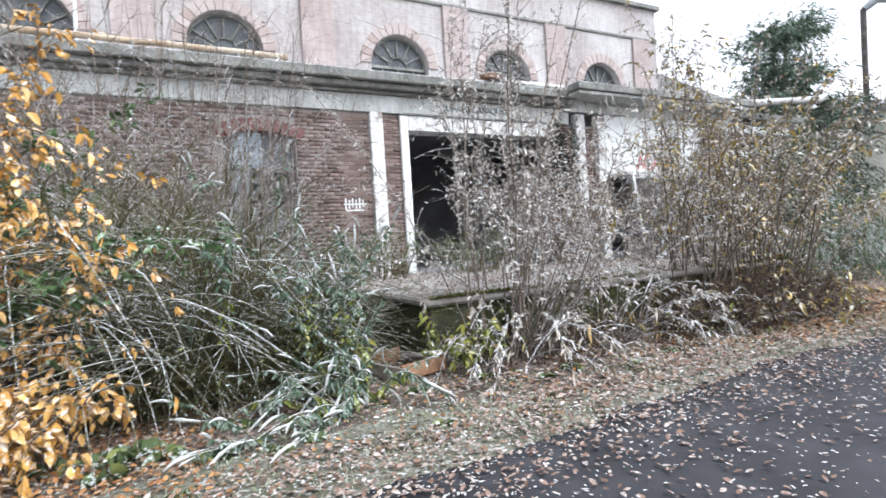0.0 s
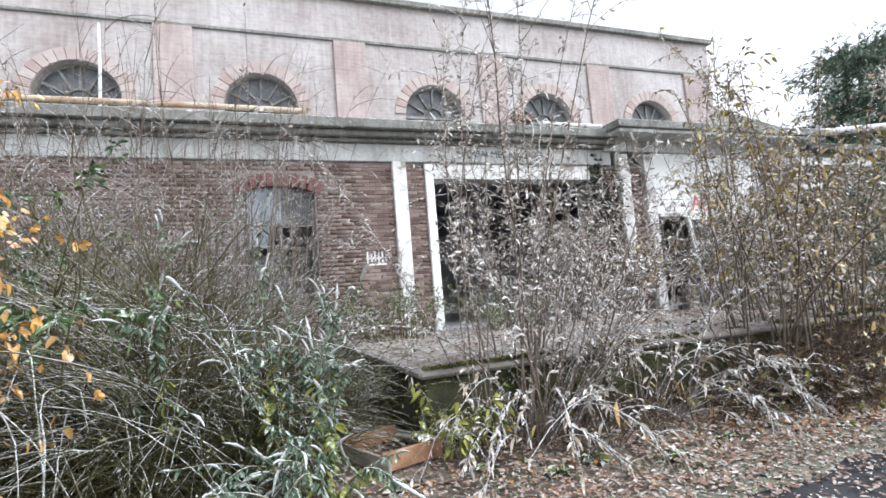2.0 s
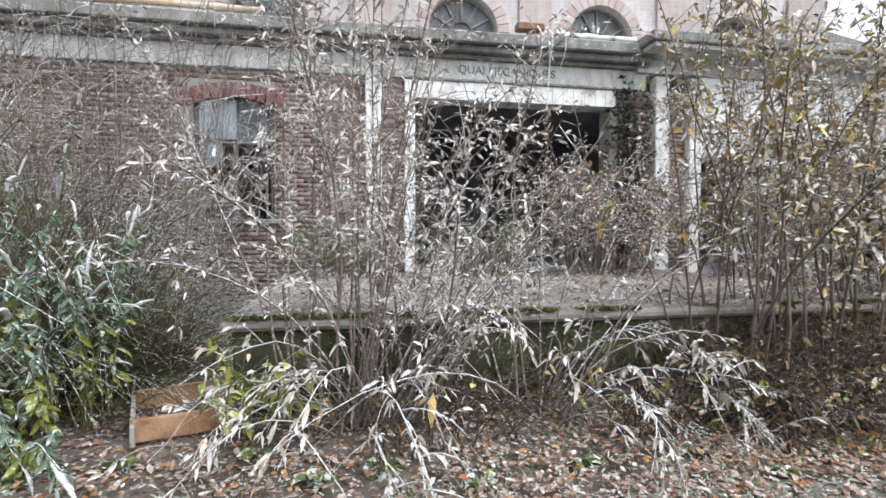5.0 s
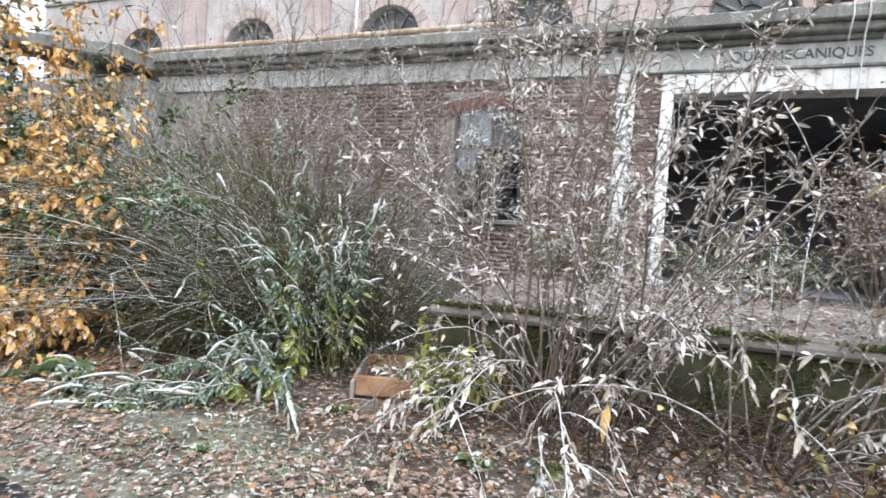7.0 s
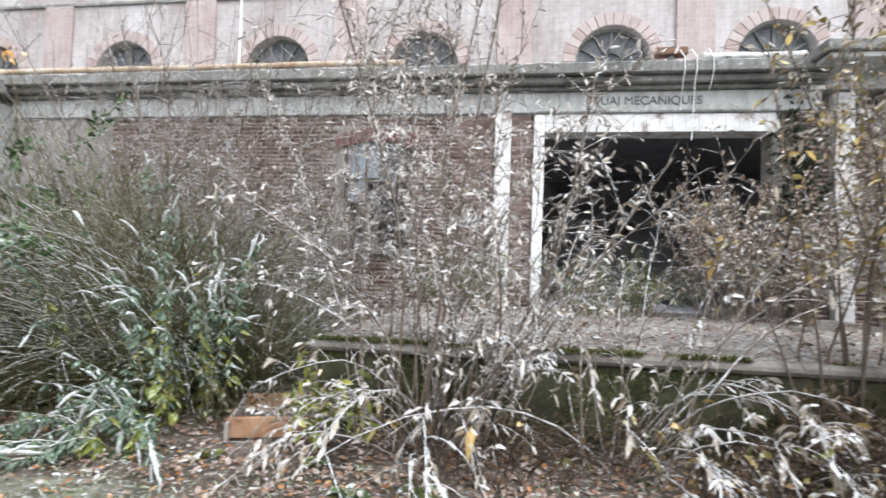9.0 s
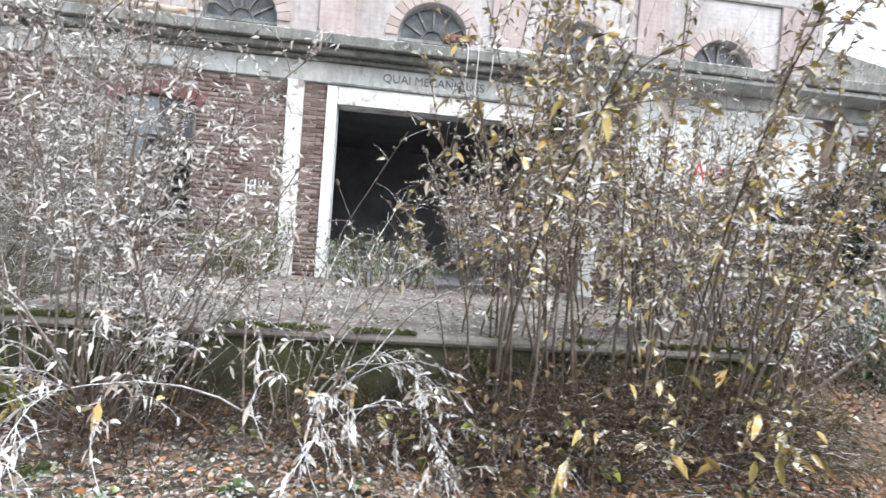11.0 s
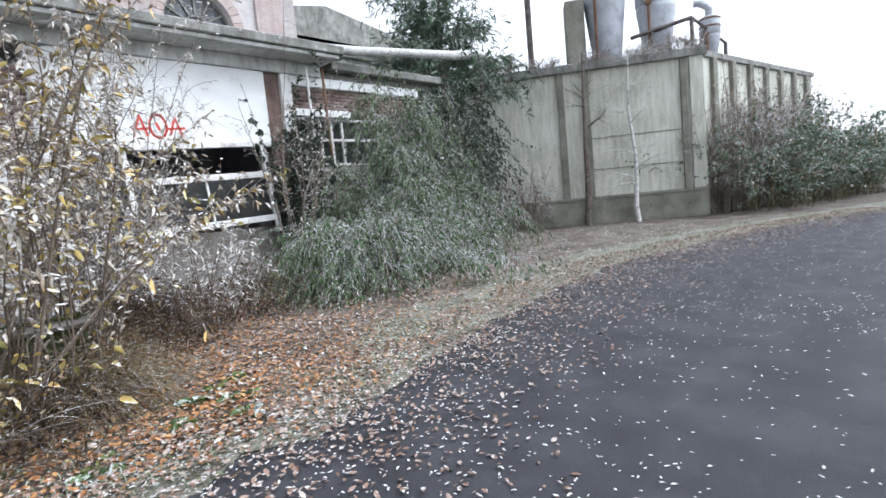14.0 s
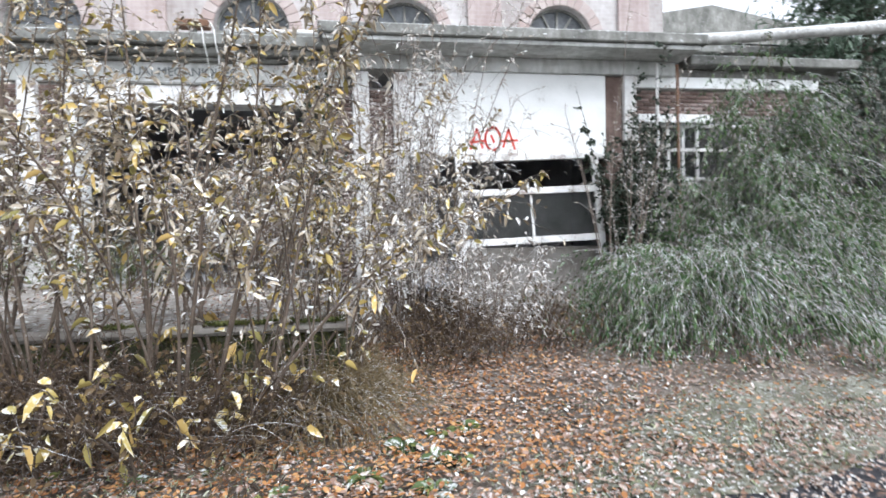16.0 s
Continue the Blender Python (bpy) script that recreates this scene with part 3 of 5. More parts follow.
def arched_wall(x0, x1, z0, z1, y, arches, r, zs, depth=0.4):
    """A wall with round-topped openings that spring at zs."""
    bm = bmesh.new()
    def quad(pts):
        f = bm.faces.new([bm.verts.new(p) for p in pts])
        return f
    edges = [x0] + [e for c in arches for e in (c - r, c + r)] + [x1]
    for i in range(0, len(edges), 2):
        a, b = edges[i], edges[i + 1]
        quad([(a, y, z0), (b, y, z0), (b, y, z1), (a, y, z1)])
    for c in arches:
        n = 14
        arc = [(c + r * math.cos(math.pi * (1 - i / n)), zs + r * math.sin(math.pi * i / n)) for i in range(n + 1)]
        for (xa, za), (xb, zb) in zip(arc, arc[1:]):
            quad([(xa, y, za), (xb, y, zb), (xb, y, z1), (xa, y, z1)])
            quad([(xa, y, za), (xa, y + depth, za), (xb, y + depth, zb), (xb, y, zb)])
        for s in (-1, 1):
            quad([(c + s * r, y, z0), (c + s * r, y + depth, z0), (c + s * r, y + depth, zs), (c + s * r, y, zs)])
    bmesh.ops.remove_doubles(bm, verts=bm.verts, dist=0.0005)
    bmesh.ops.recalc_face_normals(bm, faces=bm.faces)
    return bm


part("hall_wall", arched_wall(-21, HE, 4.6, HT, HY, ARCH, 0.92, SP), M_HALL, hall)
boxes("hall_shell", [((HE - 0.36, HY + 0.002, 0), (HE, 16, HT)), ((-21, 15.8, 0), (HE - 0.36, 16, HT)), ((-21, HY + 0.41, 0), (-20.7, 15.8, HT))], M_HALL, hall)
box("hall_roof", (-21.2, HY - 0.15, HT), (HE + 0.14, 16.2, HT + 0.16), M_CORNICE, hall)
boxes("hall_dark", [((-20.7, 6.9, 4.6), (HE - 0.4, 7.0, HT))], M_DARK, hall)


GLASS_D = mk("sooty_glass", [(0.3, (0.05, 0.055, 0.06)), (0.8, (0.16, 0.17, 0.18))], 3, 20, rough=0.3, bump=0.05)
for c in ARCH:
    n = 16
    ring, fan = bmesh.new(), bmesh.new()
    for i in range(n):
        a0, a1 = math.pi * i / n + 0.008, math.pi * (i + 1) / n - 0.008
        pts = []
        for yy in (HY - 0.05, HY + 0.1):
            for rr, aa in ((0.93, a0), (0.93, a1), (1.24, a1), (1.24, a0)):
                pts.append(ring.verts.new((c + rr * math.cos(aa), yy, SP + rr * math.sin(aa))))
        for f in ((0, 1, 2, 3), (7, 6, 5, 4), (0, 4, 5, 1), (1, 5, 6, 2), (2, 6, 7, 3), (3, 7, 4, 0)):
            ring.faces.new([pts[k] for k in f])
    bmesh.ops.recalc_face_normals(ring, faces=ring.faces)
    part("brick_arch", ring, M_ARCH, hall, "reddish brick arch")
    for k in range(1, 6):
        aa = math.pi * k / 6
        add_box(fan, (-0.025, -0.02, 0.3), (0.025, 0.02, 0.92), 0, Matrix.Translation((c, HY + 0.22, SP)) @ Matrix.Rotation(math.pi / 2 - aa, 4, "Y"))
    for k in range(12):
        aa = math.pi * (k + 0.5) / 12
        add_box(fan, (-0.05, -0.02, 0.28), (0.05, 0.02, 0.32), 0, Matrix.Translation((c, HY + 0.22, SP)) @ Matrix.Rotation(math.pi / 2 - aa, 4, "Y"))
        add_box(fan, (-0.12, -0.03, 0.86), (0.13, 0.03, 0.92), 0, Matrix.Translation((c, HY + 0.22, SP)) @ Matrix.Rotation(math.pi / 2 - aa, 4, "Y"))
    for dx in (-0.5, 0, 0.5):
        add_box(fan, (c + dx - 0.025, HY + 0.2, 4.7), (c + dx + 0.025, HY + 0.24, SP))
    add_box(fan, (c - 0.92, HY + 0.19, SP - 0.05), (c + 0.92, HY + 0.25, SP + 0.03))
    bars = part("window_bars", fan, M_CORNICE, hall, "grey arched window bars")
    box("pane", (c - 0.9, HY + 0.26, 4.7), (c + 0.9, HY + 0.265, SP + 0.9), GLASS_D, bars, bevel=0)
box("string_course", (-21, HY - 0.06, 8.73), (HE, HY - 0.002, 8.82), M_CORNICE, hall, "thin projecting brick string course")
for px in (-14.0, -9.45, -5.05, -0.6, 3.8, 7.8, 12.0):
    box("hall_pilaster", (px - 0.45, HY - 0.09, 4.8), (px + 0.45, HY - 0.002, 8.73), M_HALL_RED, hall, "red brick pilaster paled for haze")

# ---- roof edge of the dock building ----
def roof_pipe(label, x0, x1, z, r, material, feet):
    """A thin pipe lying along the roof's edge on small saddles, closed with end collars."""
    ob = thing("roof_pipe", label, "pipe", (x0, -0.3, 4.77))
    n = 14
    run = [[(x1 - x0) * i / (n - 1), 0.012 * noise.noise((i * 1.7, x0, 0)), z - 4.77 + 0.02 * noise.noise((i * 0.9, x0, 5))] for i in range(n)]
    v, q = tubes(np.array([run]), np.full((1, n), r), 10)
    fast_mesh("pipe_run", v, q, material, ob, smooth=True)
    for e in (0, -1):
        bm = lathe([(r * 0.4, -0.03), (r * 1.22, -0.025), (r * 1.22, 0.03), (r * 0.4, 0.035)], 12)
        bmesh.ops.transform(bm, matrix=Matrix.Translation(run[e]) @ Matrix.Rotation(math.pi / 2, 4, "Y"), verts=bm.verts)
        part("end_collar", bm, material, ob)
    for k in range(feet):
        x = (x1 - x0) * (k + 0.5) / feet
        box("saddle", (x - 0.03, -0.06, 0), (x + 0.03, 0.06, z - 4.77 - r * 0.7), M_CORNICE, ob, bevel=0.004)


def lathe(profile, seg=20):
    """A turned body from (radius, height) pairs."""
    bm = bmesh.new()
    rings = [[bm.verts.new((r * math.cos(2 * math.pi * i / seg), r * math.sin(2 * math.pi * i / seg), z)) for i in range(seg)] for r, z in profile]
    for a, b in zip(rings, rings[1:]):
        for i in range(seg):
            bm.faces.new((a[i], a[(i + 1) % seg], b[(i + 1) % seg], b[i]))
    bm.faces.new(rings[0][::-1])
    bm.faces.new(rings[-1])
    return bm


M_PIPE = mk("ochre_stained_pipe", [(0.25, (0.3, 0.17, 0.09)), (0.5, (0.46, 0.36, 0.25)), (0.8, (0.6, 0.56, 0.48))], 1.6, 20, frost=0.15)
roof_pipe("ochre-stained pipe with white ends along the roof's edge", -10.4, -2.45, 4.88, 0.05, M_PIPE, 5)
roof_pipe("frosted pale pipe along the roof's edge", 2.45, 3.9, 4.86, 0.045, M_PEEL, 2)
pole = thing("roof_pole", "thin white pole standing on the roof's edge", "pole", (-5.6, -0.1, 4.77))
v, q = tubes(np.array([[[0, 0, 0], [0.01, 0, 0.7], [0.0, 0, 1.5]]]), np.array([[0.028, 0.026, 0.022]]), 8)
fast_mesh("shaft", v, q, M_WHITE, pole, smooth=True)
box("foot_plate", (-0.07, -0.07, 0), (0.07, 0.07, 0.02), M_CORNICE, pole)
lamp = thing("roof_floodlight", "small dark floodlight box on the roof's edge", "floodlight", (1.95, -0.3, 4.77))
box("housing", (-0.24, -0.1, 0.1), (0.24, 0.1, 0.22), M_RUST, lamp, bevel=0.015)
box("bracket", (-0.05, -0.04, 0), (0.05, 0.04, 0.1), M_CORNICE, lamp)
for cx, top, low in ((2.12, 0.0, 4.05), (2.3, 0.05, 3.55), (2.55, 0.1, 4.35)):
    cb = np.array([[[cx - 0.16, -0.2, 4.88], [cx - 0.06, -0.4, 4.93], [cx, -0.44, 4.8], [cx + 0.01, -0.42, 4.6], [cx + 0.02, -0.3, 4.45], [cx + 0.03, -0.14, low]]])
    v, q = tubes(cb, np.full((1, 6), 0.011), 6)
    tagged(fast_mesh("hanging_cable", v, q, M_WHITE, smooth=True), "frosted cable hanging from the roof over the sign", "cable", "hanging cables")


def lettering(name, words, x0, x1, z0, y, material, label):
    """Built-in font, turned into a mesh and set between x0 and x1 on a wall that faces -y."""
    cu = bpy.data.curves.new(name, "FONT")
    cu.body, cu.extrude = words, 0.01
    tmp = bpy.data.objects.new(name, cu)
    scene.collection.objects.link(tmp)
    bpy.context.view_layer.update()
    me = bpy.data.meshes.new_from_object(tmp)
    bpy.data.objects.remove(tmp)
    co = np.zeros(len(me.vertices) * 3)
    me.vertices.foreach_get("co", co)
    co = co.reshape(-1, 3)
    k = (x1 - x0) / (co[:, 0].max() - co[:, 0].min())
    out = np.stack([x0 + (co[:, 0] - co[:, 0].min()) * k, y - co[:, 2], z0 + co[:, 1] * k], 1)
    me.vertices.foreach_set("co", out.ravel())
    me.update()
    ob = thing(name, label, "sign")
    bm = bmesh.new()
    bm.from_mesh(me)
    left = set(bm.verts)
    while left:
        todo, island = [left.pop()], set()
        while todo:
            v = todo.pop()
            island.add(v)
            for e in v.link_edges:
                o = e.other_vert(v)
                if o in left:
                    left.discard(o)
                    todo.append(o)
        idx = {v: i for i, v in enumerate(island)}
        faces = {f for v in island for f in v.link_faces}
        mesh_ob("letter", [v.co for v in idx], [[idx[v] for v in f.verts] for f in faces], material, ob)
    bm.free()
    return ob


lettering("wall_sign", "QUAI MECANIQUES", 0.75, 2.51, 4.17, -0.066, M_LETTER, "dark painted sign lettering QUAI MECANIQUES on pale render")

# boards of the door lintel
for i in range(18):
    x = 0.02 + i * 0.204
    box("lintel_board", (x, -0.062, 3.715), (x + 0.196, -0.05, 4.02), M_PEEL, lintel, bevel=0.004)

# ---- window with a shutter in the brick wall ----
win = thing("window_1", "broken window with a faded grey-blue shutter", "window", (-2.92, 0, 0.14), kind="structure")
for nm, lo, hi in (("frame_post", (-0.62, 0.1, 1.5), (-0.55, 0.2, 3.5)), ("frame_post", (0.55, 0.1, 1.5), (0.62, 0.2, 3.5)), ("frame_head", (-0.55, 0.1, 3.43), (0.55, 0.2, 3.5)),
                   ("frame_transom", (-0.55, 0.1, 2.72), (0.55, 0.18, 2.78)), ("frame_mullion", (-0.03, 0.1, 1.5), (0.03, 0.18, 3.43))):
    box(nm, lo, hi, M_STEEL_OLD, win, "dark weathered window frame", bevel=0.006)
box("shutter", (-0.54, 0.06, 2.79), (0.02, 0.1, 3.42), M_BLUE, win, "faded blue-grey board", bevel=0.006)
box("shutter", (-0.54, 0.06, 2.35), (-0.2, 0.1, 2.72), M_BLUE, win, "faded blue-grey board", bevel=0.006)
box("pane", (0.03, 0.14, 2.78), (0.55, 0.15, 3.43), GLASS_D, win)
box("window_sill", (-0.7, -0.08, 1.42), (0.7, 0.2, 1.5), M_CORNICE, win)
arch = bmesh.new()
for i in range(11):
    a = -0.42 + 0.084 * i
    add_box(arch, (-0.055, -0.03, 1.62), (0.055, 0.06, 1.86), 0.004, Matrix.Translation((0, 0, 1.83)) @ Matrix.Rotation(a, 4, "Y"))
part("window_lintel", arch, mk("red_painted_lintel", [(0.2, (0.12, 0.05, 0.045)), (0.8, (0.23, 0.115, 0.105))], 5, 40), win, "flat arch painted dull red")

# white scrawl beside the pilaster
tag = boxes("graffiti_tag", [((-1.42 + 0.07 * i, -0.006, 2.1 + 0.03 * (i % 3)), (-1.39 + 0.07 * i, -0.002, 2.34 - 0.04 * (i % 2))) for i in range(6)] + [((-1.44, -0.006, 2.2), (-0.98, -0.002, 2.23)), ((-1.4, -0.006, 2.08), (-1.05, -0.002, 2.11))], M_WHITE)
tagged(tag, "small white scrawled tag on the brick wall", "graffiti")

# red graffiti on the white panel
strokes = []
for pts in (((6.5, 2.98), (6.62, 3.34), (6.72, 3.0)), ((6.5, 3.1), (6.74, 3.12)), ((7.1, 3.02), (7.2, 3.33), (7.31, 2.98)), ((7.06, 3.12), (7.36, 3.14)),
            [(6.91 + 0.14 * math.cos(k * math.pi / 7), 3.16 + 0.2 * math.sin(k * math.pi / 7)) for k in range(15)], ((6.8, 3.3), (6.86, 3.37), (6.98, 3.36)), ((6.88, 3.22), (6.93, 3.1))):
    strokes.append(pts)
gr = bmesh.new()
for pts in strokes:
    for (xa, za), (xb, zb) in zip(pts, pts[1:]):
        d = Vector((xb - xa, 0, zb - za))
        nrm = Vector((-d.z, 0, d.x)).normalized() * 0.021
        e = d.normalized() * 0.012
        a, b = Vector((xa, -0.104, za)) - e, Vector((xb, -0.104, zb)) + e
        gr.faces.new([gr.verts.new(p) for p in (a - nrm, b - nrm, b + nrm, a + nrm)])
tagged(part("graffiti", gr, M_RED), "red sprayed graffiti reading AOA on the white panel", "graffiti")

# hanging window under the panel
w2 = thing("window_2", "white wooden window frame leaning out under the panel, weathered", "window", (6.25, -0.12, 0), kind="structure")
for nm, lo, hi in (("stile", (0, 0, 1.0), (0.1, 0.08, 2.82)), ("stile", (2.52, 0, 0.98), (2.64, 0.08, 2.82)), ("rail", (0.1, 0.005, 2.72), (2.52, 0.075, 2.815)), ("rail", (0.1, 0.0, 2.1), (2.52, 0.085, 2.22)),
                   ("rail", (0.1, 0.0, 1.22), (2.52, 0.085, 1.34)), ("glazing_bar", (1.3, 0.02, 1.34), (1.35, 0.06, 2.1))):
    box(nm, lo, hi, M_PEEL, w2, bevel=0.008)
glass = bpy.data.materials.new("dirty_glass")
glass.use_nodes = True
gp = glass.node_tree.nodes["Principled BSDF"]
gp.inputs["Base Color"].default_value = (0.06, 0.065, 0.06, 1)
gp.inputs["Roughness"].default_value = 0.15
gp.inputs["Alpha"].default_value = 0.16
box("pane", (0.1, 0.035, 1.34), (1.3, 0.041, 2.1), glass, w2, bevel=0)
box("pane", (1.35, 0.035, 1.34), (2.52, 0.041, 2.1), glass, w2, bevel=0)

w2.matrix_world = Matrix.Translation((6.2, -0.19, 2.83)) @ Matrix.Rotation(radians(-2.2), 4, "Y") @ Matrix.Rotation(radians(-6), 4, "X") @ Matrix.Translation((0, 0, -2.83))

# annex window
w3 = thing("window_3", "narrow barred window with white lintel in the annex", "window", (9.62, 0, 0), kind="structure")
box("window_lintel", (0.1, -0.06, 3.5), (1.6, 0.3, 3.66), M_WHITE, w3)
for x in (0.12, 0.75, 1.05, 1.35, 2.5):
    box("glazing_bar", (x, 0.08, 2.4), (x + 0.06, 0.14, 3.5), M_PEEL, w3, bevel=0.006)
for z in (2.42, 2.98, 3.44):
    box("rail", (0.1, 0.07, z), (2.56, 0.15, z + 0.06), M_PEEL, w3, bevel=0.006)
box("pane", (0.1, 0.16, 2.4), (2.58, 0.17, 3.5), glass, w3, bevel=0)
boxes("annex_fascia", [((9.65, -0.05, 4.15), (13.5, 0.3, 4.36))], M_WHITE, bay, "white fascia board of the annex", bevel=0.01)
boxes("annex_eave", [((10.62, -0.3, 4.52), (14.2, 0.4, 4.7)), ((10.42, 0.0, 4.36), (14.0, 0.3, 4.52))], M_CORNICE, bay, bevel=0.02)
for x in (9.95, 10.35):
    v, q = tubes(np.array([[[x, -0.3, 0.0], [x + 0.03, -0.28, 2.0], [x - 0.02, -0.32, 4.5]]]), np.full((1, 3), 0.028), 8)
    tagged(fast_mesh("rusty_standpipe", v, q, M_PEEL if x < 10 else M_RUST, smooth=True), "thin rusty standpipe flaking white paint", "pipe", "standpipes")

# lagged pipe from the canopy to the shed
pp = np.array([[[9.7, -0.5, 4.83], [11.2, -0.5, 4.93], [12.8, -0.45, 5.12], [14.6, -0.4, 5.3], [16.5, 0.2, 5.75], [18.4, 1.1, 6.05], [20.3, 2.2, 6.1]]])
v, q = tubes(pp, np.array([[0.1, 0.11, 0.1, 0.13, 0.12, 0.13, 0.12]]), 12)
pipe = fast_mesh("lagged_pipe", v, q, mk("frosted_lagging", [(0.3, (0.25, 0.24, 0.22)), (0.7, (0.5, 0.5, 0.48))], 5, 40, frost=0.3), smooth=True)
tagged(pipe, "thick lagged pipe with frost along the eaves", "pipe")

beam = thing("hanging_beam", "short dark beam hanging on a rod from the lagged pipe", "beam", (16.5, 0.2, 4.25))
bm = bmesh.new()
add_box(bm, (-0.55, -0.1, 0), (0.5, 0.1, 0.2), 0.02, Matrix.Rotation(radians(-38), 4, "Z") @ Matrix.Rotation(radians(-5), 4, "Y"))
part("timber", bm, M_CONC_D, beam)
v, q = tubes(np.array([[[0.1, 0, 0.15], [0.11, 0.01, 0.8], [0.1, 0, 1.5]]]), np.full((1, 3), 0.03), 6)
fast_mesh("rod", v, q, M_STEEL_OLD, beam, smooth=True)

# ---- left annex with dark sagging roof ----
la = thing("left_annex", "low pale annex with a dark overhanging roof", "annex", kind="structure")
box("annex_wall", (-14.3, -0.5, 0), (-10.5, 2.9, 4.3), M_FASCIA, la)
bm = bmesh.new()
add_box(bm, (-4.3, -1.2, -0.14), (0.4, 3.4, 0.14), 0.03, Matrix.Translation((-10.6, 0, 4.62)) @ Matrix.Rotation(radians(9), 4, "Y"))
part("annex_roof", bm, M_CORNICE, la, "dark mossy roof slab")

# ---- concrete shed across the yard end ----
P0, P1 = Vector((18.9, 1.5, 0)), Vector((22.63, -4.36, 0))
WALL = Matrix.Translation(P0) @ Matrix.Rotation(math.atan2(P1.y - P0.y, P1.x - P0.x), 4, "Z")
WL = (P1 - P0).length
WZ = 5.5
conc = thing("concrete_shed", "pale concrete shed with pilasters and dark streaks", "shed", kind="structure")
box("shed_wall", (-7, 0.0, 0), (WL, 10, WZ), M_CONC, conc, bevel=0.02, m=WALL)
box("plinth", (-7, -0.1, 0), (WL + 0.1, 0, 0.88), M_CONC_D, conc, "damp dark plinth", m=WALL)
box("plinth_ledge", (-7, -0.14, 0.88), (WL + 0.12, 0, 0.98), M_CONC_D, conc, m=WALL)
for k, (a, b, mat) in enumerate(((2.24, 2.46, M_CONC_D), (3.12, 3.32, M_CONC_D), (6.3, 6.5, M_CONC_D), (WL - 0.35, WL + 0.08, M_CONC))):
    box("pilaster", (a, -0.12, 0.98), (b, 0, WZ - 0.15), mat, conc, m=WALL)
SIDE = Matrix.Translation(P1 + Vector((0.15, 0.12, 0))) @ Matrix.Rotation(radians(-9), 4, "Z")
box("side_wall", (0, 0, 0), (11, 0.4, WZ - 0.1), M_CONC, conc, m=SIDE)
box("side_parapet", (0, -0.1, WZ - 0.1), (11, 0.5, WZ + 0.1), M_CORNICE, conc, m=SIDE)
for k in range(7):
    box("pilaster", (0.9 + k * 1.5, -0.14, 0), (1.2 + k * 1.5, 0, WZ - 0.1), M_CONC_D, conc, m=SIDE)
box("parapet", (-7, -0.2, WZ - 0.15), (WL + 0.2, 0.3, WZ + 0.12), M_CORNICE, conc, "broken overgrown parapet", m=WALL)
box("panel_joint", (3.34, -0.02, 3.0), (6.28, 0, 3.03), M_CONC_D, conc, m=WALL, bevel=0)
box("panel_joint", (3.34, -0.02, 1.9), (6.28, 0, 1.93), M_CONC_D, conc, m=WALL, bevel=0)


def on_shed(sx, depth, z):
    return WALL @ Vector((sx, depth, z))


def cyclone(sx, depth, r, h, head, label):
    """A dust cyclone on the shed roof: cone, drum, outlet with elbow."""
    ob = thing("dust_cyclone", label, "dust cyclone", on_shed(sx, depth, WZ), "dust cyclones")
    part("hopper", lathe([(r * 0.62, 0.0), (r * 0.7, h * 0.1), (r, h * 0.5), (r, h * 0.55)]), M_STEEL_HAZED, ob, smooth=True)
    drum = part("drum", lathe([(r, h * 0.55), (r * 1.04, h * 0.57), (r * 1.02, h * 0.93), (r * 0.6, h)]), M_STEEL_HAZED, ob, smooth=True)
    z0 = h
    path = [[[0, 0, z0 - 0.1], [0, 0, z0 + head * 0.45], [-0.03, 0.08, z0 + head * 0.75], [-0.12, 0.26, z0 + head], [-0.2, 0.45, z0 + head * 1.02]]]
    v, q = tubes(np.array(path), np.array([[r * 0.36, r * 0.42, r * 0.44, r * 0.4, r * 0.36]]), 12)
    fast_mesh("outlet_elbow", v, q, M_STEEL_HAZED, ob, smooth=True)
    for sgn in (-1, 1):
        box("leg", (sgn * r * 1.02 - 0.04, -0.04, 0), (sgn * r * 1.02 + 0.04, 0.04, h * 0.6), M_RUST, ob)
    for zz in (0.3, 0.72, 0.9):
        part("band", lathe([(r * (0.5 + 0.55 * min(1, zz / 0.6)), h * zz), (r * (0.55 + 0.55 * min(1, zz / 0.6)), h * zz + 0.03), (r * (0.5 + 0.55 * min(1, zz / 0.6)), h * zz + 0.06)]), M_RUST, drum)
    box("flange", (-r * 1.15, -0.1, h * 0.53), (r * 1.15, 0.1, h * 0.57), M_RUST, ob)
    return ob


cyclone(4.14, 0.9, 0.74, 5.0, 1.5, "tall weathered steel cyclone with an inlet duct")
cyclone(5.9, 1.1, 0.66, 3.6, 1.15, "shorter weathered steel cyclone beside a taller one")
cyclone(7.8, 1.6, 0.34, 1.5, 0.5, "small steel vent on the shed roof")
duct = [on_shed(3.6, 0.9, 9.6), on_shed(3.1, 0.85, 9.7), on_shed(2.5, 0.8, 9.85), on_shed(1.9, 0.8, 9.9), on_shed(1.5, 0.8, 9.6)]
v, q = tubes(np.array([[tuple(p) for p in duct]]), np.array([[0.42, 0.36, 0.26, 0.18, 0.13]]), 12)
tagged(fast_mesh("inlet_duct", v, q, M_STEEL_HAZED, smooth=True), "curved steel duct leading into the tall cyclone", "duct")
v, q = tubes(np.array([[tuple(on_shed(1.44, 0.8, WZ)), tuple(on_shed(1.45, 0.8, 8)), tuple(on_shed(1.47, 0.8, 9.62))]]), np.full((1, 3), 0.11), 8)
tagged(fast_mesh("duct_post", v, q, M_STEEL_OLD, smooth=True), "grey-brown steel post carrying the duct on the roof", "post")
hop = thing("roof_bunker", "dark square bunker box on the shed roof", "bunker", on_shed(3.05, 0.8, WZ))
bm = bmesh.new()
